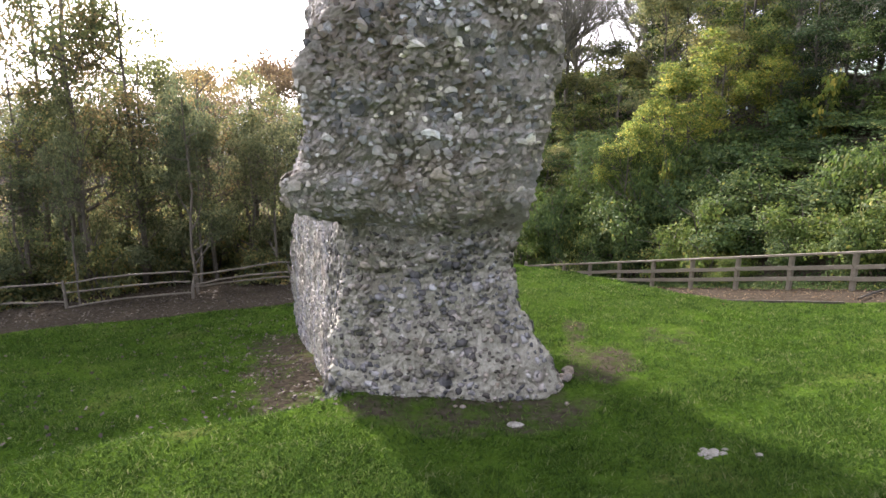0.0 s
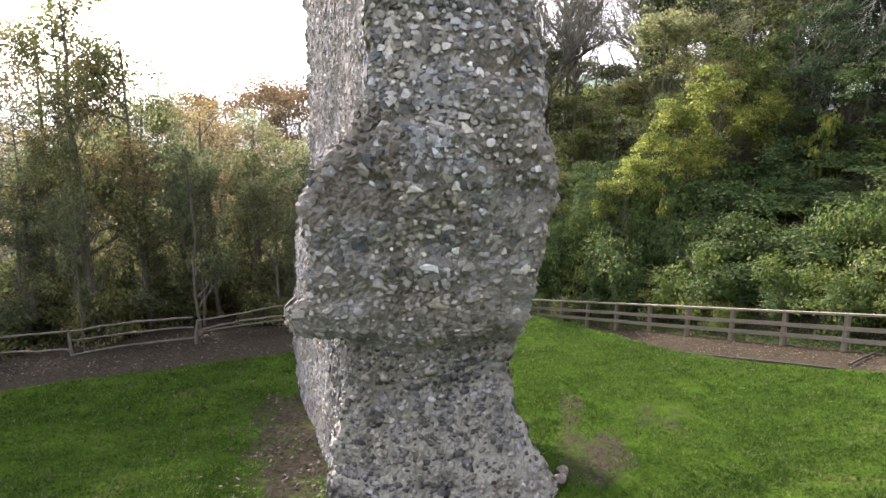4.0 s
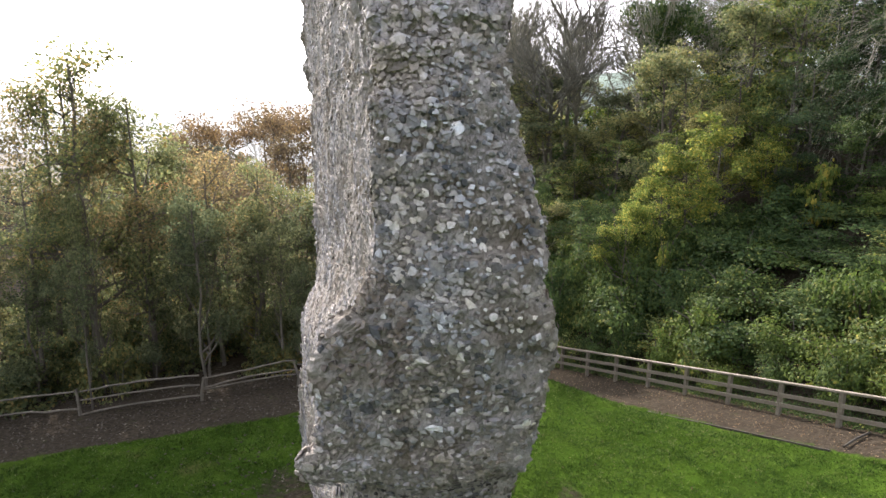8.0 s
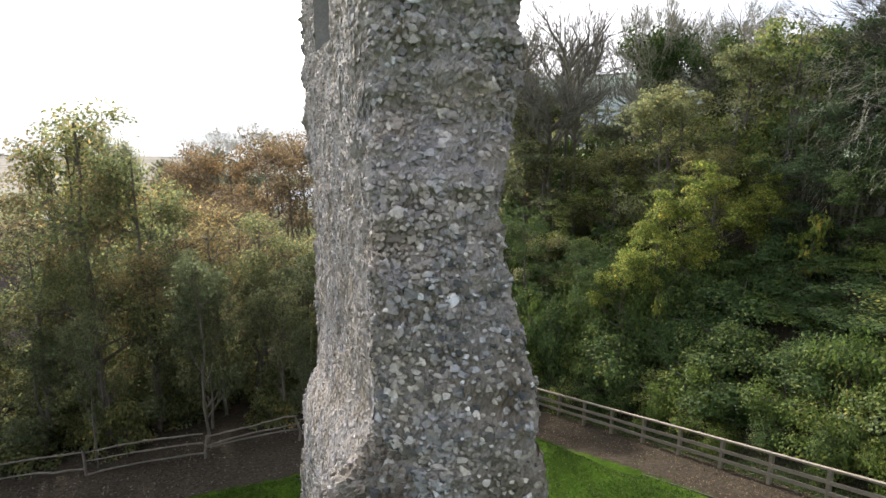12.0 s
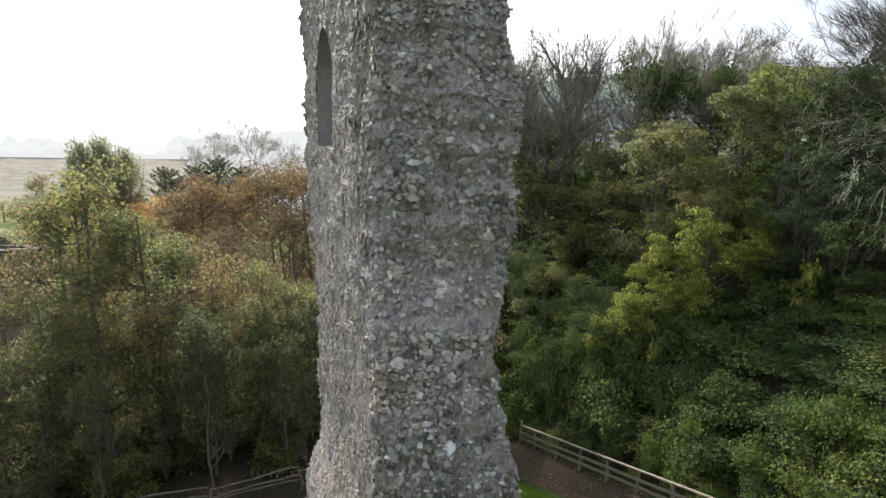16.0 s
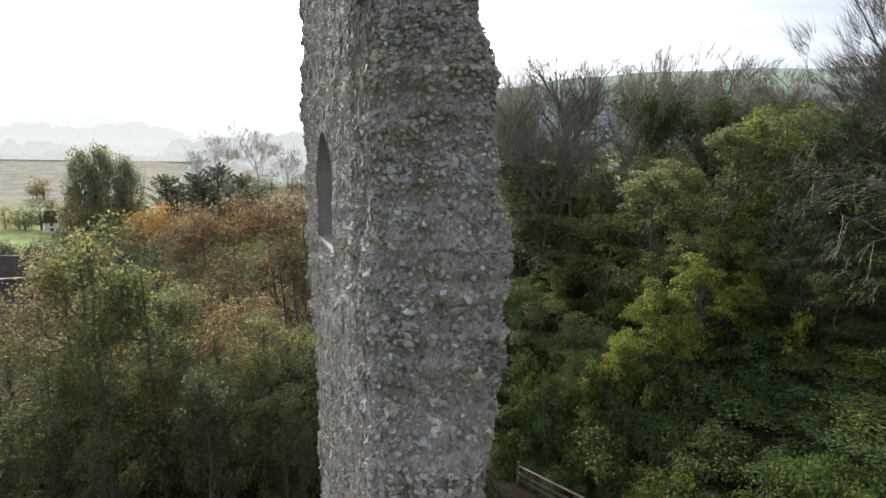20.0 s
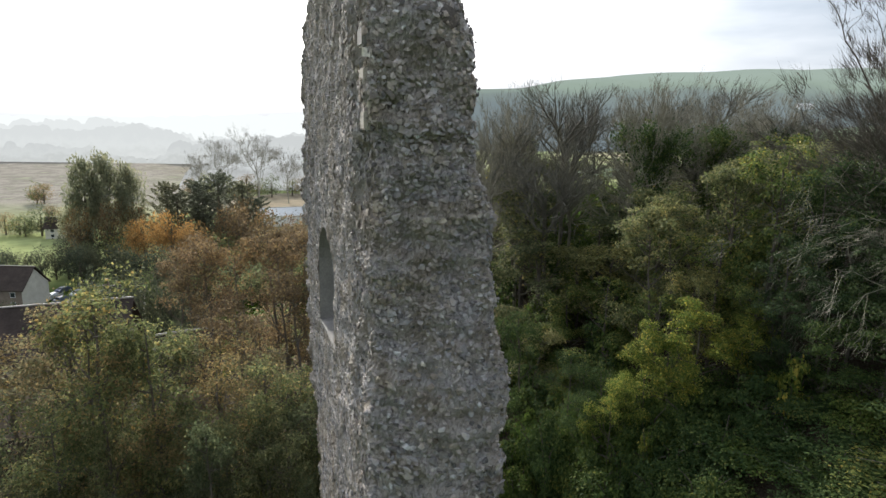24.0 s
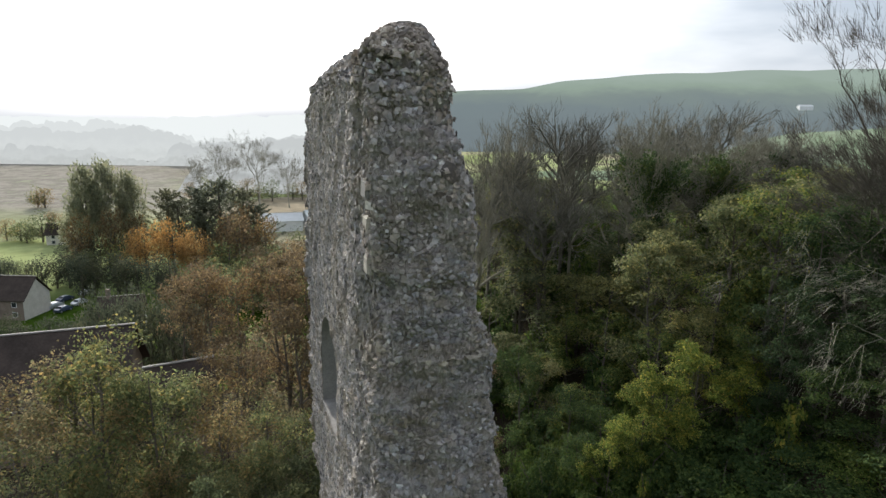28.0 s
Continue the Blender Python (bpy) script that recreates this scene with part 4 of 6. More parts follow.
def at(x, y, scale=1.0, turn=0.0, tall=1.0, dz=0.0):
    return pose(x, y, float(ground_z(x, y)) + dz, 0, 0, turn) @ Matrix.Diagonal((scale, scale, scale * tall, 1))


def scatter(kinds, spots, seed, reach=0.33):
    """Plants one at each spot: x, y, the world height of its top and, where given, the reach of its crown (else a share of its height)."""
    r = random.Random(seed)
    first = []
    for k, (x, y, top, *wide) in enumerate(spots):
        ob = kinds[k % len(kinds)]
        own_h, own_r = OWN[ob.name]
        h = max(0.8, top - float(ground_z(x, y)))
        side = (wide[0] if wide else h * reach * r.uniform(0.85, 1.15)) / own_r
        m = at(x, y, 1.0, r.uniform(0, 360)) @ Matrix.Diagonal((side, side, h / own_h, 1))
        if k < len(kinds):
            first.append((ob, m))
        else:
            copy_thing(ob, m)
    for ob, m in first:
        ob.matrix_basis = m


# left wood: autumn trees before the valley
L1 = leafy_tree("ash_tree", "misty broadleaf tree with thinning olive leaves", "tree", OLIVE, 21, 13, 2.7, 6500, 0.12, clumps=120)
L2 = leafy_tree("maple_tree", "broadleaf tree with yellowing green leaves", "tree", MAPLE, 22, 11, 2.4, 6500, 0.12, clumps=100)
L3 = leafy_tree("holly_tree", "dense dark evergreen tree under taller trees", "tree", DUSKY, 23, 6.5, 1.8, 4200, 0.11, 0.04, clumps=80)
L4 = leafy_tree("beech_tree", "thin russet autumn tree in the hollow", "tree", RUST, 24, 16, 3.2, 3800, 0.17, clumps=150)
L5 = leafy_tree("willow_tree", "half-bare tree with thin coppery leaves", "tree", COPPER, 25, 12, 2.4, 4400, 0.12, clumps=110)
scatter([L1, L5, L2], [(-14.6, 24.6, 10.9, 3.5), (-17.0, 26.0, 9.6, 2.4), (-12.4, 25.6, 9.0, 2.3), (-20.5, 24.5, 6.6, 2.6), (-10.4, 27.5, 6.6, 2.0), (-24, 26, 6.4, 3.2), (-8.6, 28.5, 6.2, 2.0), (-20.5, 30, 5.6, 3.0), (-16.0, 31, 6.4, 2.8), (-6.0, 29, 5.2, 2.0), (-12.4, 31.5, 6.4, 2.4), (-3.6, 31, 4.6, 2.0), (-1.2, 32, 4.2, 2.0), (-25, 33, 5.2, 3.4)] + [(1.4, 33, 3.5, 2.2), (-19.5, 35, 4.6, 3.0), (-9.4, 31.5, 5.6, 2.2), (-18.4, 23.0, 5.2, 2.2), (-16.0, 23.4, 6.2, 2.0), (-12.4, 25.2, 5.0, 2.0), (-10, 26.6, 4.2, 1.8), (-7.2, 30.5, 4.8, 2.0), (-4.8, 33, 4.4, 2.2), (-14.5, 29, 7.0, 2.4), (-15.6, 25.6, 10.2, 2.2), (-14.0, 24.2, 8.2, 1.8)], 1)
scatter([L3], [(-21, 21.5, 2.6, 2.0), (-13.1, 21.5, 3.4, 0.9), (-5.8, 24.2, 2.4, 0.6), (-17.5, 22.3, 3.2, 1.8), (-13.6, 23.2, 5.6, 1.3), (-9.6, 23.4, 5.4, 1.5), (-8.2, 26.6, 3.6, 1.6), (-5.6, 27.5, 4.4, 1.9), (-2.8, 29, 3.2, 1.9), (0, 30, 2.2, 1.9), (-25, 19.5, 3.2, 2), (-19.3, 23.2, 4.0, 1.6), (-12.2, 24.8, 2.0, 1.5), (-15.8, 22.6, 2.4, 1.7), (-22.5, 20.2, 2.2, 1.9), (-7.0, 25.4, 3.8, 1.5), (-16.4, 26.5, 4.8, 2.0), (-13.2, 27, 4.8, 1.9), (-11.2, 26.2, 4.4, 1.8), (-8.8, 27.6, 4.4, 1.8), (-10.0, 25.0, 3.4, 1.5), (-6.6, 28.6, 4.2, 1.8), (-18.6, 27.5, 4.6, 2.0), (-7.0, 27.4, 2.0, 1.6), (-4.2, 28.6, 2.4, 1.8)], 2)
scatter([L4], [(-13.5, 37, 6.0, 2.6), (-13.6, 50, 9.6, 3.4), (-14.5, 43, 5.6, 3), (-10.6, 50, 9.4, 3.2), (-18.6, 49, 8.6, 3), (-4.2, 38, 8, 2.6), (-14.6, 55, 9.4, 3.6), (-9.4, 54, 9.6, 3.4), (-2, 43, 7.5, 3), (-21.0, 51, 8.0, 3), (1.5, 40, 5, 2.6), (-10.0, 42, 7.4, 3), (-16.4, 48, 8.6, 2.8), (-19.4, 46.5, 6.8, 2.6), (-12.0, 46.5, 9.0, 2.6), (-23.5, 52, 6.6, 3)], 3)
rl = random.Random(16)
D1 = bush("undergrowth_bush", "dim undergrowth at the wood's edge", OLIVE, 45, 1.5, 1.5, 1900, 0.15, group="left undergrowth")
scatter([D1], [(x, 24.2 + 0.28 * (x + 9) * (1 if x < -9 else 1) + rl.uniform(-0.3, 4.5) + max(0, x + 9) * 0.35, float(ground_z(x, 24)) + rl.uniform(0.9, 2.2), rl.uniform(1.0, 1.6)) for x in [rl.uniform(-24, 2) for _ in range(34)]] + [(x, rl.uniform(28, 37), float(ground_z(x, 32)) + rl.uniform(2.0, 3.6), rl.uniform(1.6, 2.3)) for x in [rl.uniform(-22, 2.5) for _ in range(30)]], 17)

# right bank: ivy and bramble scrub under yellowing trees
R1 = leafy_tree("field_maple", "bank tree with yellow-green autumn leaves", "tree", GREEN, 31, 10, 2.8, 7800, 0.14, 0.04, clumps=90)
R2 = leafy_tree("sycamore", "dark green ivy-hung bank tree", "tree", EVERGREEN, 32, 11, 2.9, 8000, 0.12, 0.03, clumps=90)
R3 = leafy_tree("hazel", "many-stemmed hazel with olive leaves", "tree", MAPLE, 33, 10.5, 2.7, 6600, 0.135, 0.05, clumps=110)
scatter([R1], [(16.6, 36.5, 11.0, 2.8), (13.0, 35.5, 7.6, 2.4), (19.6, 36.2, 16.2, 3.2), (15.2, 43, 10.5, 2.8), (11.5, 41.5, 7.0, 2.6), (17.4, 33.0, 9.0, 2.2), (21.5, 38.5, 16.2, 3.0), (24, 51, 15.5, 4), (10.0, 47, 5.5, 2.8), (26, 45, 17, 4), (9.2, 37.5, 3.6, 2.0)], 4)
scatter([R3], [(13.7, 38.5, 12.4, 2.6), (15.8, 40.5, 13.0, 2.6), (18.8, 39.5, 15.2, 2.8), (12.2, 46, 9, 3), (20.5, 44, 15.5, 3.2), (17, 46.5, 13, 3), (7.0, 44, 2.5, 2.4), (22.8, 42, 16.5, 3.2), (6.8, 50, 2.5, 2.6), (30, 50, 17, 4), (11.5, 50, 8, 3), (15.0, 34.8, 9.4, 2.0)], 27)
scatter([R2], [(18.6, 31.8, 11.4, 2.2), (20.6, 32.6, 15.6, 2.4), (21.2, 30.6, 13.0, 2.4), (26.5, 34.5, 18, 3.2), (23.0, 30.5, 15.5, 3.0), (19.4, 30.2, 10.6, 2.0), (21.8, 28.3, 12.0, 2.6), (24.0, 34, 17.0, 3), (26, 27, 18, 3.6), (17.4, 31.0, 6.8, 1.8), (25.5, 31, 18, 3.4), (29, 31, 20, 4), (24, 24, 13.5, 3), (28, 37, 19, 4), (31, 24, 19, 4), (33, 41, 19, 4), (4.2, 48, 0.5, 2.4), (3.0, 53, 1.5, 2.6)], 28)
R4 = leafy_tree("ivy_tree", "dark ivy-smothered tree on the bank", "tree", IVY, 36, 8, 2.2, 8000, 0.1, 0.03, clumps=90)
scatter([R4], [(18.8, 28.6, 8.6, 2.0), (20.4, 26.8, 9.0, 2.2), (22.2, 32.5, 15.8, 2.8), (8.0, 36, 3.6, 2.0), (5.6, 40, 5.0, 2.0), (7.8, 31.6, 3.4, 1.6), (9.4, 33.2, 3.8, 1.8)], 24)
Y1 = leafy_tree("yellow_maple", "bright yellow-green maple on the bank", "tree", YELLOW, 37, 7, 2.6, 9000, 0.115, 0.04, clumps=80)
scatter([Y1], [(14.3, 32.4, 8.6, 2.9), (11.0, 31.4, 5.8, 2.3), (8.9, 30.2, 4.8, 1.7), (12.6, 32.0, 7.0, 2.4), (16.2, 31.6, 8.0, 2.0)], 25)
B1 = bush("ivy_bush", "glossy dark ivy scrambling over the bank", IVY, 41, 1.5, 1.4, 4800, 0.085)
B2 = bush("bramble_bush", "light green bramble and clematis scrub", BRAMBLE, 42, 1.5, 1.3, 4800, 0.085)
B3 = bush("ivy_mound", "rounded mound of old ivy and bramble", IVY, 43, 1.6, 1.6, 4800, 0.09)
B4 = bush("yellow_bush", "straggling bush with yellowing leaves", GREEN, 44, 1.5, 1.7, 3600, 0.09)
B5 = bush("clematis_bush", "pale green clematis tumbling over bramble", BRAMBLE, 48, 1.6, 1.2, 4800, 0.085)
rb = random.Random(6)
dark_spots, light_spots = [], []
for row, q in enumerate((1.25, 2.6, 4.2, 5.9, 7.7, 9.6, 11.8)):
    a = -2.5 + rb.uniform(0, 1)
    while a < 23 - row:
        p = FENCE_A + FDIR * (a + rb.uniform(-0.4, 0.4)) + FNOR * (q + rb.uniform(-0.35, 0.35))
        rise = (rb.uniform(1.1, 2.3) if row < 3 or a > 11 else rb.uniform(0.55, 1.15)) + (0.05 * q if row < 3 else 0) - (0.4 if row == 0 else 0) + (1.6 * smooth((a - 12) / 4) if 1 <= row <= 4 else 0)
        spot = (p[0], p[1], float(ground_z(p[0], p[1])) + float(rise), min(1.75 + 0.06 * q, q - 0.2) * rb.uniform(0.85, 1.15))
        (light_spots if rb.uniform(0, 1) < (0.75 if row < 3 and a < 12.5 else 0.22) else dark_spots).append(spot)
        a += 1.8 + 0.12 * row
rb.shuffle(dark_spots)
rb.shuffle(light_spots)
scatter([B1, B3], dark_spots, 7)
scatter([B2, B5, B4, B2], light_spots, 29)

YB = bush("yellow_sapling", "sapling with large yellow leaves on the bank", YELLOW, 49, 1.3, 2.2, 1100, 0.2)
scatter([YB], [(17.6, 28.9, 6.4, 1.15), (10.4, 28.6, 2.4, 0.7)], 26)
F1 = bush("hollow_bush", "dark bush filling the hollow behind the ruin", IVY, 46, 1.8, 1.9, 2200, 0.16, group="hollow scrub")
F2 = bush("elder_bush", "dull green bush with a few yellow leaves", BRAMBLE, 47, 1.8, 1.8, 2200, 0.16, group="hollow scrub")
rf = random.Random(20)
scatter([F1, F2], [(x, y, float(ground_z(x, y)) + rf.uniform(2.0, 3.6) + 0.22 * max(0, y - 42), rf.uniform(1.7, 2.4) + 0.05 * max(0, y - 42)) for x, y in [(rf.uniform(1.5, 0.33 * d), d) for d in [32.5, 33.5, 34.5, 35.5, 36.5, 37.5, 38.5, 39.5, 40.5, 42, 43, 44, 45.5, 46.5, 48, 49, 50, 33, 35, 37, 39, 41, 43.5, 46, 50.5, 51, 52, 52.5, 53, 54, 55, 56, 57, 58, 59, 51.5, 54.5, 57.5]]] + [(2 + 0.8 * k + rf.uniform(-1, 1), rf.uniform(59, 72), 2.0 + 0.28 * k + rf.uniform(-1, 1.5), rf.uniform(2.4, 3.4)) for k in range(28)] + [(10 + 1.3 * k, rf.uniform(67, 75), 8.2 + 0.3 * k + rf.uniform(-0.8, 0.8), 2.8) for k in range(11)], 21)

# bare trees behind the bank
T1 = bare_tree("bare_ash", "tall leafless tree with a fan of fine twigs", 51, 24, TWIG, fork=0.45, reach=0.2, up=0.2, fine=1700, spread=0.42, limbs=12, thick=0.02, girth=0.0065)
T2 = bare_tree("bare_sycamore", "leafless grey-brown tree on the bank", 52, 24, GREYTWIG, fork=0.5, reach=0.19, up=0.2, fine=1700, spread=0.45, limbs=12, thick=0.02, girth=0.0065)
T3 = bare_tree("ivied_ash", "leafless tree with dark ivy up its trunk", 53, 22, TWIG, 9000, fork=0.45, reach=0.2, up=0.14, spread=0.6, thick=0.022)
scatter([T3], [(17.0, 50.5, 20.4, 4.2), (22.8, 52.5, 19.8, 4.2), (31, 60, 20, 5)], 22)
rt = random.Random(18)
spots = [(7, 58, 20, 5), (11.5, 60, 21, 5.5)]
for row, y in enumerate((53, 59, 66)):
    x = 2.5 + row * 1.6
    while x < 36:
        spots.append((x, y + rt.uniform(-2, 2), 15.0 + 2.4 * row + rt.uniform(-1.2, 1.2) + (1.2 if x > 14 else 0), rt.uniform(4.4, 5.8)))
        x += rt.uniform(6.2, 8.2)
scatter([T1, T2], spots, 8)
N1 = leafy_tree("scrub_tree", "thin ivy-hung woodland tree", "tree", MAPLE, 34, 17, 3.2, 2600, 0.25, 0.05)
N2 = leafy_tree("elder_tree", "dusky green woodland tree losing leaves", "tree", DUSKY, 35, 17, 3.2, 2600, 0.25, 0.05)
scatter([N1, N2], [(rt.uniform(3, 34), y, z - 1.5 + rt.uniform(-1.5, 1.5), rt.uniform(2.6, 3.6)) for y, z in [(45, 7), (46, 6), (47, 8), (48, 9), (49, 9), (50, 10), (46, 8), (52, 11), (54, 12), (49, 8), (51, 10), (53, 11), (55, 12), (57, 13), (54, 11), (59, 14), (62, 15), (56, 12), (52, 10), (65, 16), (61, 15), (58, 14), (60, 14), (64, 16), (50, 9), (53, 12), (57, 14), (63, 15), (67, 16), (55, 13), (69, 17), (70, 17), (59, 14)]] + [(4 + 3.0 * k + rt.uniform(-1, 1), rt.uniform(72, 82), 12.5 + 0.12 * k + rt.uniform(-1.5, 1), rt.uniform(3.4, 4.6)) for k in range(16)] + [(3 + 2.2 * k + rt.uniform(-0.8, 0.8), rt.uniform(86, 94), 10.5 + 0.1 * k + rt.uniform(-1, 1), rt.uniform(3.4, 4.4)) for k in range(18)], 19)
T4 = bare_tree("drooping_tree", "leafless tree with long grey drooping twigs", 54, 14, TWIG, up=-0.4, fine=1300, spread=0.5, limbs=8, girth=0.0026)
scatter([T4], [(22.2, 26.8, 16.0, 5.0), (22.6, 32.0, 17.5, 6.0)], 9)
T5 = bare_tree("bare_oak", "tall dark leafless tree above the bank", 55, 15, None, fine=15000, limbs=16, spread=0.55, thick=0.011)
scatter([T5], [(25.6, 30.5, 25.0, 7.0), (30.5, 34.5, 25, 7), (27.5, 25.6, 21, 5)], 23)

# ---- the valley: gardens, houses and misty fields ----
O1 = far_tree("orange_tree", "broad garden tree in full orange autumn leaf", ORANGE, 61, 10, 5, 3000, 0.36)
scatter([O1], [(-88, 178, -10.5, 6), (-80.5, 180, -8.8, 7), (-73.5, 178, -11.5, 5)], 10)
C1 = spiky_conifer("conifer", "dark spreading garden conifer with star-like tiers", CONIFER, 62)
V1 = far_tree("poplar", "tall rounded valley tree in olive leaf", POPLAR, 63, 12, 4, 5200, 0.42, 90, lump=(0.22, 0.42))
V2 = far_tree("valley_maple", "brown autumn tree among the houses", AUTUMN, 64, 11, 4.5, low=0.0)
V3 = far_tree("valley_ash", "dark green tree in a garden hedge", DUSKY, 65, 11, 4.5, low=0.0)
V4 = far_tree("hedge_tree", "dull olive hedgerow tree in the valley", OLIVE, 67, 11, 4.5, low=0.0)
scatter([C1], [(-93, 206, -2.2, 9), (-84, 209, -1.5, 9), (-76, 207, 1.2, 10), (-69, 210, -2.0, 9), (-80, 203, -5, 10), (-64, 208, -7, 9), (-88, 202, -5, 9)], 11)
scatter([V1], [(-117, 200, 5.0, 5.5), (-111, 203, 6.5, 6), (-105, 206, 3, 5), (-132, 215, -12, 4)], 12)
rv = random.Random(13)
spots = [(rv.uniform(-0.34, -0.18) * y, y) for y in (56, 60, 64, 68, 72, 76, 80, 84, 88, 92, 96, 100, 105, 110)]
spots += [(rv.uniform(-0.40, -0.2) * y, y) for y in (145, 150, 155, 160, 182, 190, 198)]
spots += [(-170 + k * 5 + rv.uniform(-2, 2), 232 + rv.uniform(-3, 3)) for k in range(12)]                       # field hedge
spots += [(-150 + k * 8 + rv.uniform(-3, 3), 372 + rv.uniform(-6, 6)) for k in range(12)]
spots += [(-212, 325), (-217, 327)]
spots += [(rv.uniform(-0.36, -0.2) * y, y) for y in [rv.uniform(140, 200) for _ in range(36)]]
spots += [(rv.uniform(-0.62, -0.52) * y, y) for y in [rv.uniform(168, 200) for _ in range(6)]]
scatter([V3, V2, V4, V3], [(x, y, float(ground_z(x, y)) + rv.uniform(5, 10) + 0.012 * y, rv.uniform(3, 5) + 0.006 * y) for x, y in spots], 14)
H1 = far_tree("cypress", "dark clipped cypress in a tall garden hedge", CYPRESS, 68, 10, 3.4, 1500, 0.4, 60, 0.0, lump=(0.3, 0.55))
scatter([H1], [(-45 + 1.5 * k + rv.uniform(-0.3, 0.3), 76 - 0.1 * k + rv.uniform(-0.5, 0.5), -1.3 + rv.uniform(-0.4, 0.4), 1.7) for k in range(10)] + [(-96 + 4.0 * k + rv.uniform(-1, 1), 158 + rv.uniform(-2, 2), -14.2 + rv.uniform(-1.2, 1.2), 3.6) for k in range(7)] + [(-66 + 4 * k, 112 + rv.uniform(-3, 3), -12.5 + rv.uniform(-1.5, 1), 3.6) for k in range(6)] + [(-118 + 4 * k, 190 + rv.uniform(-2, 2), -16 + rv.uniform(-1.2, 1.2), 4) for k in range(5)] + [(-128 + 3.4 * k + rv.uniform(-0.8, 0.8), 163 + 0.5 * k + rv.uniform(-2, 2), -17.3 + rv.uniform(-1.4, 1.0), 3.2) for k in range(10)] + [(-92 + 3.6 * k, 120 + rv.uniform(-3, 3), -19.6 + rv.uniform(-1, 1), 3.0) for k in range(7)], 30)
V5 = far_tree("rust_tree", "small rust-brown autumn tree in the gardens", RUST, 69, 10, 4, 1500, 0.4)
scatter([V5], [(-112, 187, -8.5, 4), (-104, 190, -7.0, 4.5), (-98, 194, -9, 4), (-62, 184, -7.5, 6), (-56, 190, -9, 5), (-68, 190, -8, 4.5), (-66, 200, -7, 5)], 31)
W1 = bare_tree("field_oak", "large leafless field tree in mist", 66, 16, HAZEBARK)
scatter([W1], [(-101, 335, 12, 14), (-121, 338, 8, 12), (-86, 340, 2, 9), (-137, 345, 0, 9)], 15)

TILE = two_scale("dark_roof_tile", [(0.3, (0.05, 0.04, 0.035)), (0.7, (0.09, 0.07, 0.06))], 0.6, 6, 0.5, 0.7, 0.5, 0.03)
TILE.node_tree.nodes["Principled BSDF"].inputs["Specular IOR Level"].default_value = 0.08
CREAM = two_scale("cream_render", [(0.3, (0.55, 0.52, 0.45)), (0.7, (0.68, 0.65, 0.58))], 0.8, 8, 0.3, 0.9)
BRICKY = two_scale("red_brown_brick", [(0.3, (0.19, 0.145, 0.115)), (0.7, (0.27, 0.215, 0.175))], 0.8, 9, 0.4, 0.9)
RIDGE = two_scale("pale_ridge_tile", [(0.3, (0.25, 0.23, 0.21)), (0.7, (0.38, 0.36, 0.33))], 1.5, 12, 0.4)
WHITE = two_scale("white_sheet_roof", [(0.3, (0.62, 0.64, 0.64)), (0.7, (0.76, 0.77, 0.77))], 0.5, 5, 0.2, 0.5)
GLASS, _, _, gb = material("dark_window_glass", 0.08)
gb.inputs["Base Color"].default_value = (0.03, 0.035, 0.04, 1)


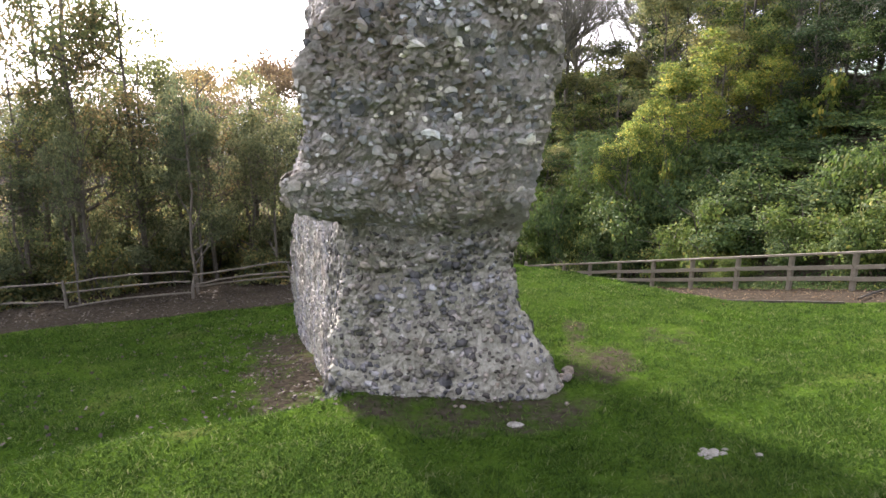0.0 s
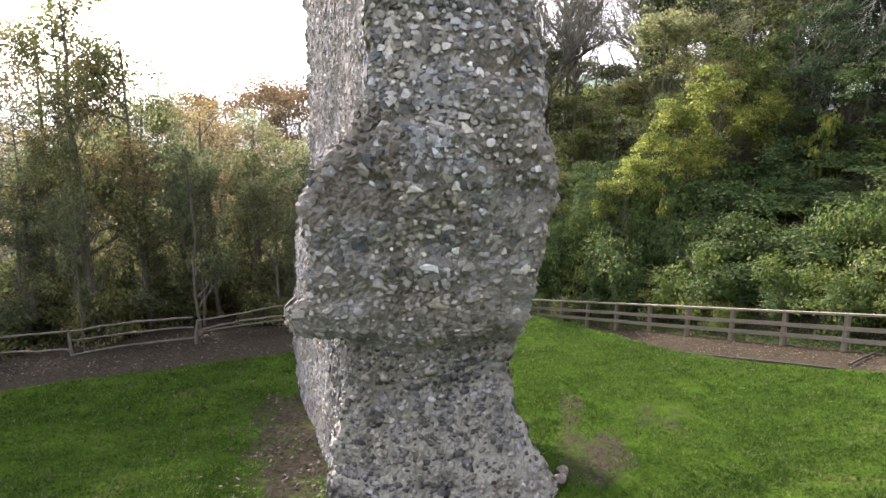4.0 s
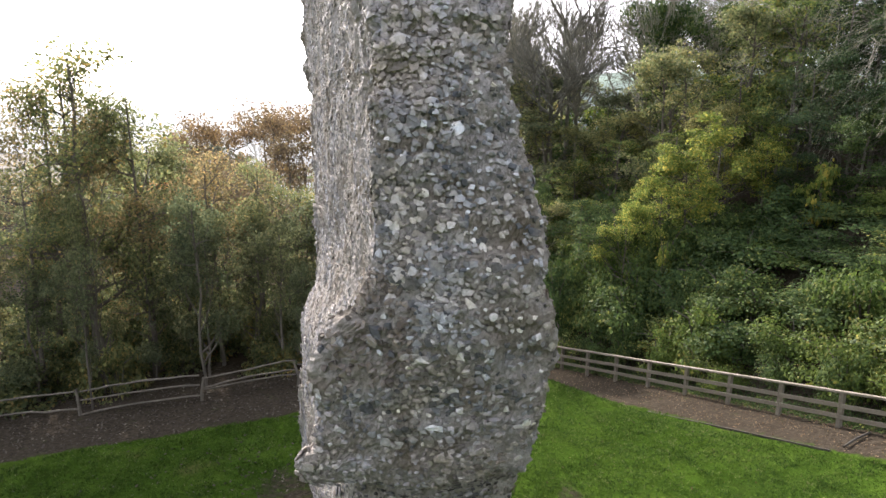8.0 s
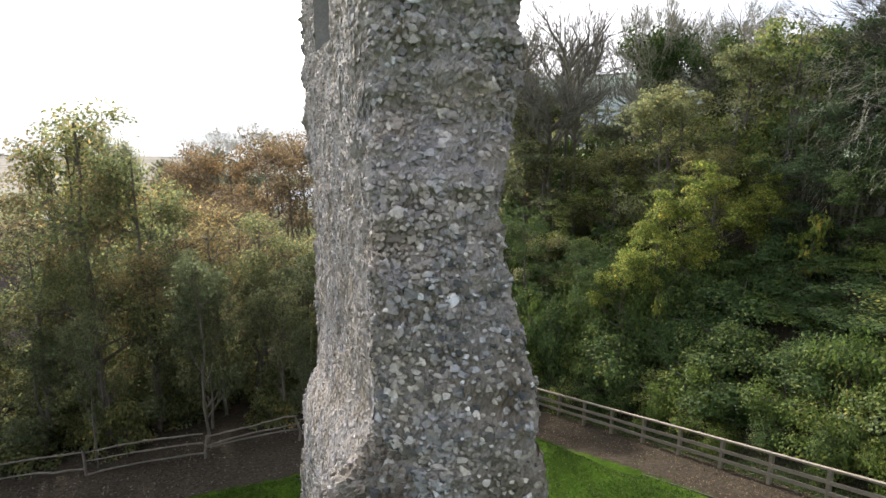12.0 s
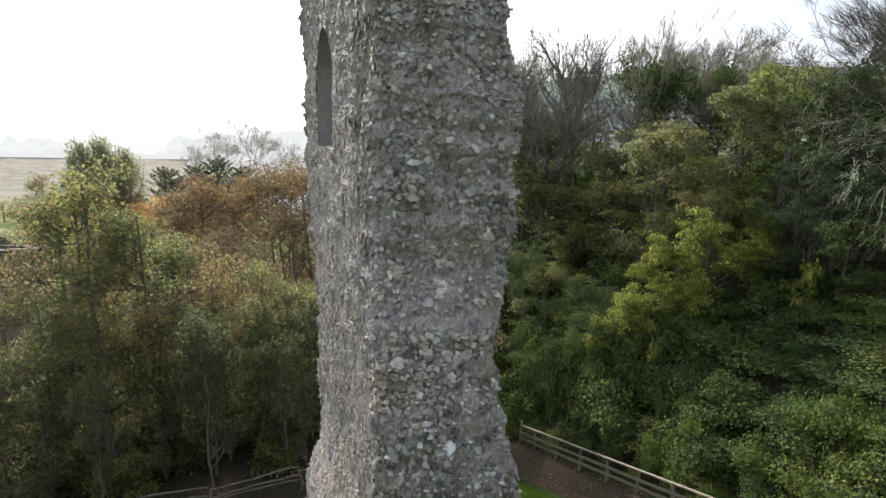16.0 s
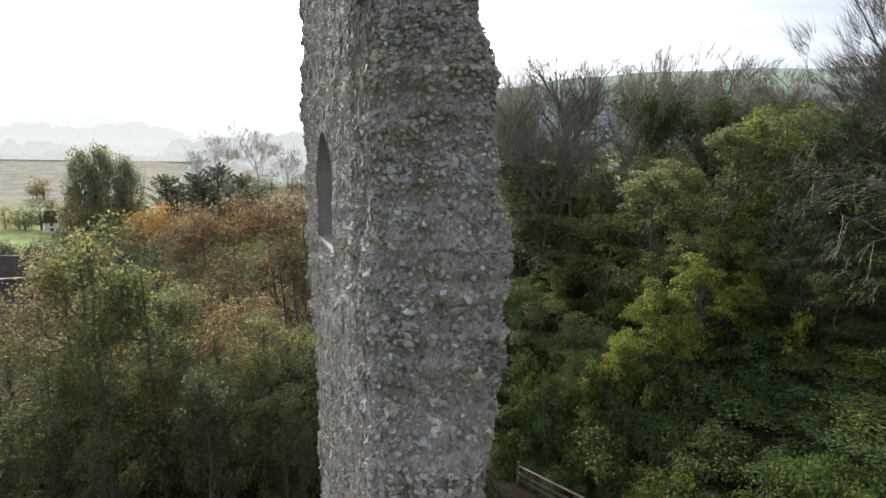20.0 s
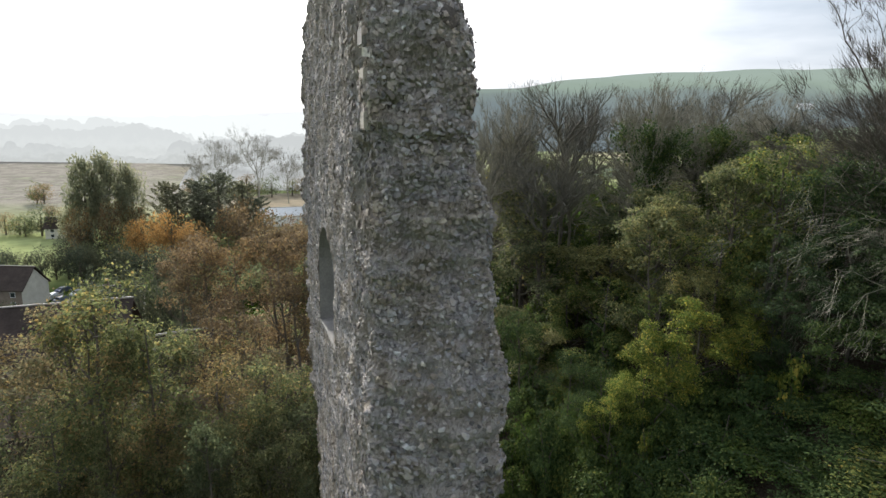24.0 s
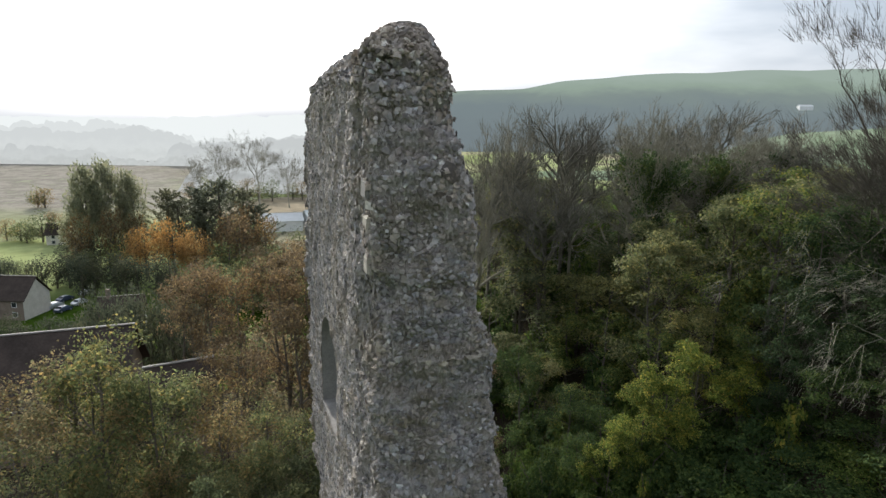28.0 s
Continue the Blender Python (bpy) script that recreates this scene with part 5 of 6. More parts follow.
def house(name, label, a, b, half, eaves, wall_mat, roof_mat, windows=0, chimney=False):
    """A gabled house: a and b end its ridge; half: half its depth; eaves: their height in the world."""
    a, b = Vector(a), Vector(b)
    u = (b - a).normalized()
    u.z = 0
    side = Vector((u.y, -u.x, 0)).normalized()
    low = float(min(ground_z(a.x, a.y), ground_z(b.x, b.y))) - 0.6
    ob = thing(name, label, "house", "valley houses", m=Matrix.Translation((0, 0, 0)))
    bm = bmesh.new()
    ring = []
    for end, push in ((a, 0.25), (b, -0.25)):
        e = end + u * push
        ring.append([bm.verts.new(p) for p in ((e + side * half).xy[:] + (low,), (e + side * half).xy[:] + (eaves,), (e.x, e.y, end.z - 0.15), (e - side * half).xy[:] + (eaves,), (e - side * half).xy[:] + (low,))])
    bm.faces.new(ring[0])
    bm.faces.new(ring[1][::-1])
    for k in range(5):
        bm.faces.new((ring[0][k], ring[1][k], ring[1][(k + 1) % 5], ring[0][(k + 1) % 5]))
    part("wall", bm, wall_mat, ob)
    if chimney:
        bm = bmesh.new()
        e = b - u * 0.2
        out = [(e + side * half).xy[:] + (low,), (e + side * half).xy[:] + (eaves - 0.1,), (e.x, e.y, b.z - 0.4), (e - side * half).xy[:] + (eaves - 0.1,), (e - side * half).xy[:] + (low,)]
        face = [[bm.verts.new((p[0] + u.x * k, p[1] + u.y * k, p[2])) for p in out] for k in (0.0, 0.1)]
        bm.faces.new(face[0][::-1])
        bm.faces.new(face[1])
        for k in range(5):
            bm.faces.new((face[0][k], face[0][(k + 1) % 5], face[1][(k + 1) % 5], face[1][k]))
        part("gable", bm, CREAM, ob, "pale rendered gable end")
    for sgn in (1, -1):
        bm = bmesh.new()
        over = side * (sgn * (half + 0.4))
        drop = (a.z - eaves) * 0.4 / half
        q = [a - u * 0.4, b + u * 0.4, b + u * 0.4 + over, a - u * 0.4 + over]
        z = [a.z, b.z, eaves - drop, eaves - drop]
        lo = [bm.verts.new((p.x, p.y, k)) for p, k in zip(q, z)]
        hi = [bm.verts.new((p.x, p.y, k + 0.18)) for p, k in zip(q, z)]
        bm.faces.new(hi)
        bm.faces.new(lo[::-1])
        for k in range(4):
            bm.faces.new((lo[k], lo[(k + 1) % 4], hi[(k + 1) % 4], hi[k]))
        part("roof_slope", bm, roof_mat, ob)
    m, length = between(a + Vector((0, 0, 0.22)), b + Vector((0, 0, 0.22)))
    child("ridge", box_mesh("ridge", length + 0.8, 0.26, 0.14, RIDGE, 0.04), ob, m=m)
    for k in range(windows):
        for sgn in (1, -1):
            for lev in (0.3, 0.72):
                c = a.lerp(b, (k + 0.5) / windows) + side * sgn * (half + 0.02)
                w = child("window", box_mesh("window_pane", 1.1, 0.08, 1.1, GLASS), ob, m=Matrix.Translation((c.x, c.y, low + (eaves - low) * lev + 0.3)) @ Matrix.Rotation(math.atan2(u.y, u.x), 4, "Z"))
                for dx, dz, sx, sz in ((-0.58, 0, 0.07, 1.2), (0.58, 0, 0.07, 1.2), (0, 0.58, 1.1, 0.07), (0, -0.6, 1.3, 0.09)):
                    child("frame_bar", box_mesh("frame_bar", sx, 0.14, sz, WHITE), w, "white painted window frame", pose(dx, 0, dz))
    if chimney:
        c = a.lerp(b, 0.2)
        child("chimney", box_mesh("chimney", 0.7, 0.9, 2.4, BRICKY, 0.03), ob, m=Matrix.Translation((c.x, c.y, a.z + 0.6)))
    return ob


house("barn", "long dark-tiled roof of a building below the mound", (-39, 48.6, 1.9), (-27.5, 52, 2.2), 5.0, -2.4, BRICKY, TILE)
house("outbuilding", "small dark-tiled outbuilding among trees", (-22.5, 44.5, 1.3), (-18.3, 46, 1.6), 2.6, -1.2, BRICKY, TILE)
house("gabled_house", "two-storey brick house with a brown tiled roof", (-116, 143, -16.6), (-97, 142, -16.6), 4.5, -21.0, BRICKY, TILE, 4, True)
house("cottage", "tile-roofed cottage half hidden by trees", (-74, 128, -17.5), (-66, 131, -17.5), 4.0, -21.5, CREAM, TILE, 2, True)
house("white_shed", "long low shed with pale sheet roof", (-79, 264, -18.6), (-63, 270, -18.6), 5.0, -21.4, WHITE, WHITE)
house("white_shed", "second low shed with a bright sheet roof", (-61, 268, -17.4), (-49, 276, -17.4), 5.0, -20.6, WHITE, WHITE)
house("row_house", "small house across the field in mist", (-150, 230, -18.5), (-140, 233, -18.5), 4.0, -22.0, CREAM, TILE, 2)

PAINT_S, pn, pl, pb = material("silver_car_paint", 0.3, 0.4)
pb.inputs["Base Color"].default_value = (0.5, 0.52, 0.55, 1)
PAINT_D, pn, pl, pb = material("dark_blue_car_paint", 0.3, 0.2)
pb.inputs["Base Color"].default_value = (0.06, 0.08, 0.13, 1)
RUBBER = two_scale("tyre_rubber", [(0.3, (0.02, 0.02, 0.02)), (0.7, (0.04, 0.04, 0.04))], 4, 30)


def car(label, paint, m):
    ob = thing("parked_car", label, "car", "cars in the lane")
    prof = [(-2.1, 0.35), (-2.15, 0.8), (-1.9, 0.95), (-1.45, 1.0), (-0.9, 1.42), (0.7, 1.45), (1.5, 1.0), (2.0, 0.85), (2.1, 0.35)]
    bm = bmesh.new()
    L = [bm.verts.new((x, -0.85 if z < 1.1 else -0.65, z)) for x, z in prof]
    R = [bm.verts.new((x, 0.85 if z < 1.1 else 0.65, z)) for x, z in prof]
    bm.faces.new(L)
    bm.faces.new(R[::-1])
    for k in range(len(prof)):
        j = (k + 1) % len(prof)
        bm.faces.new((L[k], R[k], R[j], L[j]))
    part("body", bm, paint, ob)
    for x, z, tilt in ((-1.18, 1.235, -37), (1.1, 1.245, 30)):
        child("windscreen", box_mesh("windscreen", 0.62, 1.25, 0.03, GLASS), ob, m=pose(x, 0, z, 0, tilt, 0))
    tyre = tube([(0, -0.1, 0), (0, 0.1, 0)], (0.32, 0.32), 14)
    wheel = mesh_of("wheel", *tyre, RUBBER)
    cap = mesh_of("hub_cap", *tube([(0, -0.02, 0), (0, 0, 0), (0, 0.02, 0)], (0.02, 0.21, 0.02), 12), PAINT_S)
    for x in (-1.3, 1.35):
        for y in (-0.78, 0.78):
            w = child("wheel", wheel, ob, m=pose(x, y, 0.32))
            child("hub_cap", cap, w, "grey wheel trim", pose(0, 0.1 if y > 0 else -0.1, 0))
    ob.matrix_basis = m
    return ob


car("silver hatchback parked in the lane below", PAINT_S, at(-97, 148, 1.0, 70))
car("dark blue car parked in the lane below", PAINT_D, at(-98, 154, 1.0, 75))
car("silver estate parked in a row below the ruin", PAINT_S, at(-96, 160.5, 1.0, 72))
car("dark car parked at the end of the row", PAINT_D, at(-93, 145, 1.0, 75))
car("pale car parked beside the hedge", PAINT_S, at(-92.5, 151, 1.0, 80))


# ---- the far hills and woods, mist put into their colours ----
def hill(name, label, x0, x1, y0, y1, crest, stops, scale=0.006, low=-27.0, n=420, rise=0.0, wander=0.28, foot=-27.0):
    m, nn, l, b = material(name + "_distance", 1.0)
    # backdrops glow: daylight and distance haze are already in their tones
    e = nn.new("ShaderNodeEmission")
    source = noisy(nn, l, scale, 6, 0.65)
    if rise:       # tone by height: woods below pasture on the down, mist on the tree lines
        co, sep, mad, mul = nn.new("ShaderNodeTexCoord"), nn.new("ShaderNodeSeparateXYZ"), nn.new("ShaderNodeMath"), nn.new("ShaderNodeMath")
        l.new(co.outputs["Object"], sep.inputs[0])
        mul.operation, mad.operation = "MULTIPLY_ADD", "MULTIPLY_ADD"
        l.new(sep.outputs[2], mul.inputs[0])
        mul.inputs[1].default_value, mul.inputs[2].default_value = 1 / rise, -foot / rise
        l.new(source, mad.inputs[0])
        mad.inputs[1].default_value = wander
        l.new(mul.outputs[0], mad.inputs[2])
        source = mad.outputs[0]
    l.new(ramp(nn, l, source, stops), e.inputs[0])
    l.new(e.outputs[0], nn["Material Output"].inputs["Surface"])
    xs, ys = np.linspace(x0, x1, n), np.linspace(0, 1, 14)
    XX, KK = np.meshgrid(xs, ys)
    p = np.stack((XX.ravel(), lerp(y0, y1, KK.ravel()), low + (crest(XX.ravel()) - low) * smooth(KK.ravel())), 1)
    return tagged(new(name, mesh_of(name, p, grid_faces(n, 14), m, True)), label, "hill", kind="structure")


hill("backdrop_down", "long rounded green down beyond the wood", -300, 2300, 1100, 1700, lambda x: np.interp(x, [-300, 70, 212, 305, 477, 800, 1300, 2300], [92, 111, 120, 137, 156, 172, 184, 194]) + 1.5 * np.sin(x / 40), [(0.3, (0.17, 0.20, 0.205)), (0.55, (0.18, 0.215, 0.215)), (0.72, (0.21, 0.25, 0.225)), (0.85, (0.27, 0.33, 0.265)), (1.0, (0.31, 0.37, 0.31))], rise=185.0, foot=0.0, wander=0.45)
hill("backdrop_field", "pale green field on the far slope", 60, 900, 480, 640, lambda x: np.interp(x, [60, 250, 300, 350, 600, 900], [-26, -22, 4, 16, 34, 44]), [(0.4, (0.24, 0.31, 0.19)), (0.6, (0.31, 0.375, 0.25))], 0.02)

def crowns(base, heights, x0, x1, step, seed):
    """A skyline of rounded crowns over a base line given as places and heights."""
    r = np.random.RandomState(seed)
    cx = np.arange(x0, x1, step) + r.uniform(-0.4, 0.4, len(np.arange(x0, x1, step))) * step
    cw, ch = step * r.uniform(0.5, 1.25, len(cx)), r.uniform(0.35, 1.0, len(cx)) ** 1.5

    fine = r.uniform(-0.6, 0.6, int((x1 - x0) / step * 5)) * np.repeat(r.uniform(0.2, 1, int((x1 - x0) / step) + 2), 5)[:int((x1 - x0) / step * 5)]

    def line(x):
        lift = np.zeros_like(x)
        for c, w, h in zip(cx, cw, ch):
            lift = np.maximum(lift, h * np.sqrt(np.clip(1 - ((x - c) / w) ** 2, 0, 1)))
        wood = np.interp(x, *zip(*base))
        return wood + heights * (lift + 0.35 * np.interp(x, np.linspace(x0, x1, len(fine)), fine))
    return line


# mist over the copse is painted into these tones
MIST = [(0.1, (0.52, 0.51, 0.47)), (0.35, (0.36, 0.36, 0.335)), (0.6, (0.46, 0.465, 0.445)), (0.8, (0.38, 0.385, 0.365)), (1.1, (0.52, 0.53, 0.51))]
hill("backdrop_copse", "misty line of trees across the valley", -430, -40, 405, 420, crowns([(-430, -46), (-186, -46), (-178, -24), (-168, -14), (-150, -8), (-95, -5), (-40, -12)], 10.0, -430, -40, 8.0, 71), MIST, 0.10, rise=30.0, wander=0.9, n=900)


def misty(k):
    """Woodland tones with mist mixed into the colour, paler the farther off."""
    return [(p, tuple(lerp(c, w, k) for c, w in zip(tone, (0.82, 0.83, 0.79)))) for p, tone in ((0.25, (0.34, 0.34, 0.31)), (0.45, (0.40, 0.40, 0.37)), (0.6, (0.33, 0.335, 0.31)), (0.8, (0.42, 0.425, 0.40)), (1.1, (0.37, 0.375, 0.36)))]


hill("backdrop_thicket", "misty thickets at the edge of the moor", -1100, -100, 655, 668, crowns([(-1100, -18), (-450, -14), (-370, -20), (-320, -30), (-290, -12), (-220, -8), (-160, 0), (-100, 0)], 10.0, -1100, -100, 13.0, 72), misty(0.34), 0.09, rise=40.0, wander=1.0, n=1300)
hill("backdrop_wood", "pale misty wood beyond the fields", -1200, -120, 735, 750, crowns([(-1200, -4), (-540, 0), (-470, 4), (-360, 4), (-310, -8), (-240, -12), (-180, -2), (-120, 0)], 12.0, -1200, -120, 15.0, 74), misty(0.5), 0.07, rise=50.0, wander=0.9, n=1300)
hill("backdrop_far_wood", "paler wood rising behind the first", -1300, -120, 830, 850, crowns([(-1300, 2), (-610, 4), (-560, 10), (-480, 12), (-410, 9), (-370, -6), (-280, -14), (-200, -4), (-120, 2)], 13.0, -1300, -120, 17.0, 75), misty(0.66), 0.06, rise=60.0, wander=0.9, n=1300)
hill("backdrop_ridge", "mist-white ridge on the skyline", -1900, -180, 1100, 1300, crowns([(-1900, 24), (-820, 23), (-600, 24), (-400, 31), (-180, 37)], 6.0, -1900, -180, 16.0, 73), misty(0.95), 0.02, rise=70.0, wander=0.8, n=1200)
house("hill_barn", "white farm shed on the far down", (770, 1385, 74), (800, 1385, 74), 7, 70, WHITE, WHITE)

# ---- foot of the wall and the turf ----
def leaves_on_ground(name, label, mat, spots, size, seed):
    rnd = np.random.RandomState(seed)
    z = ground_z(spots[:, 0], spots[:, 1]) + 0.03 + rnd.uniform(0, 0.03, len(spots))
    c = np.stack((spots[:, 0], spots[:, 1], z), 1)
    n = len(c)
    ang = rnd.uniform(0, 6.28, n)
    a = np.stack((np.cos(ang), np.sin(ang), rnd.normal(0, 0.35, n)), 1)
    b = np.stack((-np.sin(ang), np.cos(ang), rnd.normal(0, 0.35, n)), 1)
    L = (size * rnd.uniform(0.5, 1.3, n))[:, None]
    v = np.stack((c - a * L * 0.5, c + b * L * 0.35, c + a * L * 0.5, c - b * L * 0.35), 1).reshape(-1, 3)
    return tagged(new(name, mesh_of(name, v, np.arange(4 * n).reshape(-1, 4), mat)), label, "leaf litter", kind="stuff")


rg = np.random.RandomState(81)
sp = np.stack((rg.uniform(-20, 5, 26000), rg.uniform(8, 27, 26000)), 1)
keep = rg.uniform(0, 1, len(sp)) < (0.07 + 0.55 * bare_amount(sp[:, 0], sp[:, 1])) * (sp[:, 0] < 1.2)
leaves_on_ground("leaf_litter", "brown fallen leaves strewn under the trees", SHADE_LITTER, sp[keep], 0.085, 82)
sp = np.stack((rg.uniform(2, 15, 22000), rg.uniform(12, 31, 22000)), 1)
keep = rg.uniform(0, 1, len(sp)) < 0.01 + 0.9 * (bare_amount(sp[:, 0], sp[:, 1]) > 0.7)
leaves_on_ground("path_litter", "brown leaves trodden into the soil path", LITTER, sp[keep], 0.055, 83)


def grass_blades(count, seed):
    rnd = np.random.RandomState(seed)
    d = 4.2 + 17 * rnd.uniform(0, 1, count) ** 1.5
    a = rnd.uniform(-0.75, 0.78, count)
    x, y = d * np.sin(a), d * np.cos(a)
    ok = (rnd.uniform(0, 1, count) > bare_amount(x, y) * 1.15) & (wave_noise(np.stack((x, y, 0 * x), 1), 5.0, 5) > rnd.uniform(-2.4, 0.5, count))
    x, y, d = x[ok], y[ok], d[ok]
    n = len(x)
    flat = np.stack((x, y, 0 * x), 1)
    z = ground_z(x, y) + 0.05 * wave_noise(flat, 0.9, 3) + 0.018 * wave_noise(flat, 4.0, 4) - 0.008
    h = rnd.uniform(0.025, 0.075, n) * (1 + 0.35 * wave_noise(np.stack((x, y, 0 * x), 1), 5.0, 6))
    w = 0.0045 + 0.001 * d
    t = rnd.uniform(0, 6.28, n)
    lean = rnd.normal(0, 0.05, (n, 2))
    c, s = np.cos(t) * w, np.sin(t) * w
    v = np.stack((np.stack((x - c, y - s, z), 1), np.stack((x + c, y + s, z), 1), np.stack((x + lean[:, 0], y + lean[:, 1], z + h), 1)), 1).reshape(-1, 3)
    return tagged(new("grass", mesh_of("grass", v, np.arange(3 * n).reshape(-1, 3), GRASS)), "short green autumn turf on the mound", "grass", kind="stuff")


grass_blades(330000, 84)


def chalk_lump(label, x, y, sx, sy, sz, seed):
    bm = bmesh.new()
    bmesh.ops.create_icosphere(bm, subdivisions=3, radius=1)
    r = np.random.RandomState(seed)
    off = r.uniform(0, 9, 3)
    for v in bm.verts:
        v.co *= 1 + 0.28 * noise.noise(Vector(v.co * 1.6) + Vector(off)) + 0.1 * noise.noise(Vector(v.co * 5) + Vector(off))
        v.co = Vector((v.co.x * sx, v.co.y * sy, v.co.z * sz))
    me = bpy.data.meshes.new("chalk_stone")
    bm.to_mesh(me)
    bm.free()
    me.materials.append(CHALK)
    ob = tagged(new("chalk_stone", me), label, "stone", "stones in the turf")
    ob.location = (x, y, float(ground_z(x, y)) + 0.02)


CHALK = two_scale("chalk", [(0.3, (0.11, 0.10, 0.08)), (0.7, (0.34, 0.32, 0.28))], 9, 30, 0.4, 0.95, 0.5, 0.02)
for k in range(9):
    a, d = k * 2.4, 0.02 + 0.017 * k
    chalk_lump("pale chalk lump showing through the turf", 3.3 + d * 1.3 * math.cos(a), 6.85 + d * math.sin(a), 0.075 - 0.004 * k, 0.05 - 0.003 * k, 0.03 - 0.001 * k, 10 + k)
chalk_lump("small pale stone in the grass", 3.75, 6.6, 0.05, 0.04, 0.03, 2)
chalk_lump("small earthy stone before the wall", 1.0, 7.55, 0.11, 0.07, 0.03, 3)

def rubble_stone(label, x, y, size, seed):
    """A broken flint lying at the foot of the wall."""
    r = np.random.RandomState(seed)
    bm = bmesh.new()
    bmesh.ops.create_icosphere(bm, subdivisions=2, radius=1)
    off = Vector(r.uniform(0, 9, 3))
    for v in bm.verts:
        v.co *= 1 + 0.4 * noise.noise(Vector(v.co * 1.3) + off)
        v.co = Vector((v.co.x * size, v.co.y * size * 0.8, v.co.z * size * 0.6))
    me = bpy.data.meshes.new("rubble_stone")
    bm.to_mesh(me)
    bm.free()
    me.materials.append(FLINT_SINGLE)
    ob = tagged(new("rubble_stone", me), label, "stone", "rubble at the foot of the wall")
    ob.matrix_basis = pose(x, y, float(ground_z(x, y)) + size * 0.3, r.uniform(-15, 15), r.uniform(-15, 15), r.uniform(0, 360))


rr = random.Random(12)
for k in range(16):
    rubble_stone("grey broken flint fallen beside the wall's foot", 1.74 + rr.gauss(0.03, 0.12), 8.95 + rr.gauss(0.1, 0.22), rr.uniform(0.045, 0.12), 200 + k)
for k in range(9):
    rubble_stone("small flint lying in the soil before the wall", rr.uniform(-1.6, 1.9), 8.22 + rr.uniform(-0.2, 0.12), rr.uniform(0.025, 0.06), 230 + k)
rw = np.random.RandomState(86)
wx, wy = rw.normal(-1.95, 0.12, 700), rw.uniform(8.75, 10.6, 700)
v, f = leaf_quads(np.stack((wx, wy, ground_z(wx, wy) + rw.gamma(1.6, 0.09, 700)), 1), 0.075, rw, facing=np.tile((-0.5, -0.4, 0.8), (700, 1)))
tagged(new("wall_weeds", mesh_of("wall_weeds", v, f, BRAMBLE)), "low green weeds growing along the wall's foot", "weeds", kind="stuff")

# timber edging and a log beside the path
edge = thing("path_edging", "low dark timber edging between turf and path", "edging")
def path_edge(along):
    return FENCE_A + FDIR * along - FNOR * (1.45 + 0.085 * along + 0.05)


for k in range(7):
    a, b = path_edge(2.0 + 2.2 * k), path_edge(2.0 + 2.2 * (k + 0.97))
    m, length = between((*a, float(ground_z(*a)) - 0.01), (*b, float(ground_z(*b)) - 0.01))
    child("board", box_mesh("board", length, 0.035, 0.075, DARKBOARD, 0.008), edge, m=m)
rgi = np.random.RandomState(85)
al, qq = rgi.uniform(-3, 19, 16000), rgi.gamma(2.0, 0.35, 16000) + 0.05
at_foot = FENCE_A + FDIR * al[:, None] + FNOR * qq[:, None]
v, f = leaf_quads(np.concatenate((at_foot, (ground_z(at_foot[:, 0], at_foot[:, 1]) + rgi.uniform(0.02, 0.3, 16000) * np.minimum(1, qq))[:, None]), 1), 0.07, rgi)
tagged(new("ground_ivy", mesh_of("ground_ivy", v, f, IVY)), "low ivy creeping under the fence rails", "ivy", kind="stuff")
v, f = tube([(0, 0, 0), (0.6, 0.03, 0.0), (1.3, 0.0, 0.0)], (0.03, 0.033, 0.025), 8)
log = tagged(new("log", mesh_of("log", v, f, DARKBOARD)), "short fallen log lying across the soil path", "log")
log.matrix_basis = pose(10.6, 15.1, float(ground_z(10.9, 15.3)) + 0.03, 0, -4, 30)

# ---- flints of the wall ----
def ico():
    bm = bmesh.new()
    bmesh.ops.create_icosphere(bm, subdivisions=1, radius=1)
    v = np.array([p.co[:] for p in bm.verts])
    f = np.array([[q.index for q in p.verts] for p in bm.faces])
    bm.free()
    return v, f


IV, IF = ico()
rs = np.random.RandomState(91)
SHAPES = [IV * rs.uniform(0.55, 1.3, (12, 1)) + rs.normal(0, 0.24, (12, 3)) for _ in range(24)]
SHAPES = [np.stack((np.sign(v[:, 0]) * np.abs(v[:, 0]) ** 0.7, np.sign(v[:, 1]) * np.abs(v[:, 1]) ** 0.7, np.minimum(v[:, 2], 0.8)), 1) for v in SHAPES]


def flint_spots():
    """Rough courses of stones over the end, the side face and the broken top."""
    out = []
    for lo, hi, length, gap, course in ((0.0, 1.0, 2.7, 0.088, 0.078), (1.0, 1.22, 2.0, 0.11, 0.1), (3.0, 4.0, 8.2, 0.115, 0.088), (4.0, 4.3, 1.5, 0.105, 0.09)):
        z = -1.6
        while z < 21.3:
            n = int(length / gap)
            s = lo + (np.arange(n) + rs.uniform(0, 1) + rs.uniform(-0.35, 0.35, n)) / n * (hi - lo)
            out.append(np.stack((np.clip(s, lo, hi - 1e-4), z + rs.normal(0, 0.022, n) + 0.03 * np.sin(s * 9 + z), np.full(n, gap)), 1))
            z += course * rs.uniform(0.85, 1.15)
    # the sloping shelf over the bulge takes more stones than its courses give
    out.append(np.stack((np.concatenate((rs.uniform(0, 0.5, 420), rs.uniform(4.0, 4.2999, 160))), rs.uniform(4.85, 6.0, 580), np.full(580, 0.095)), 1))
    return np.concatenate(out)


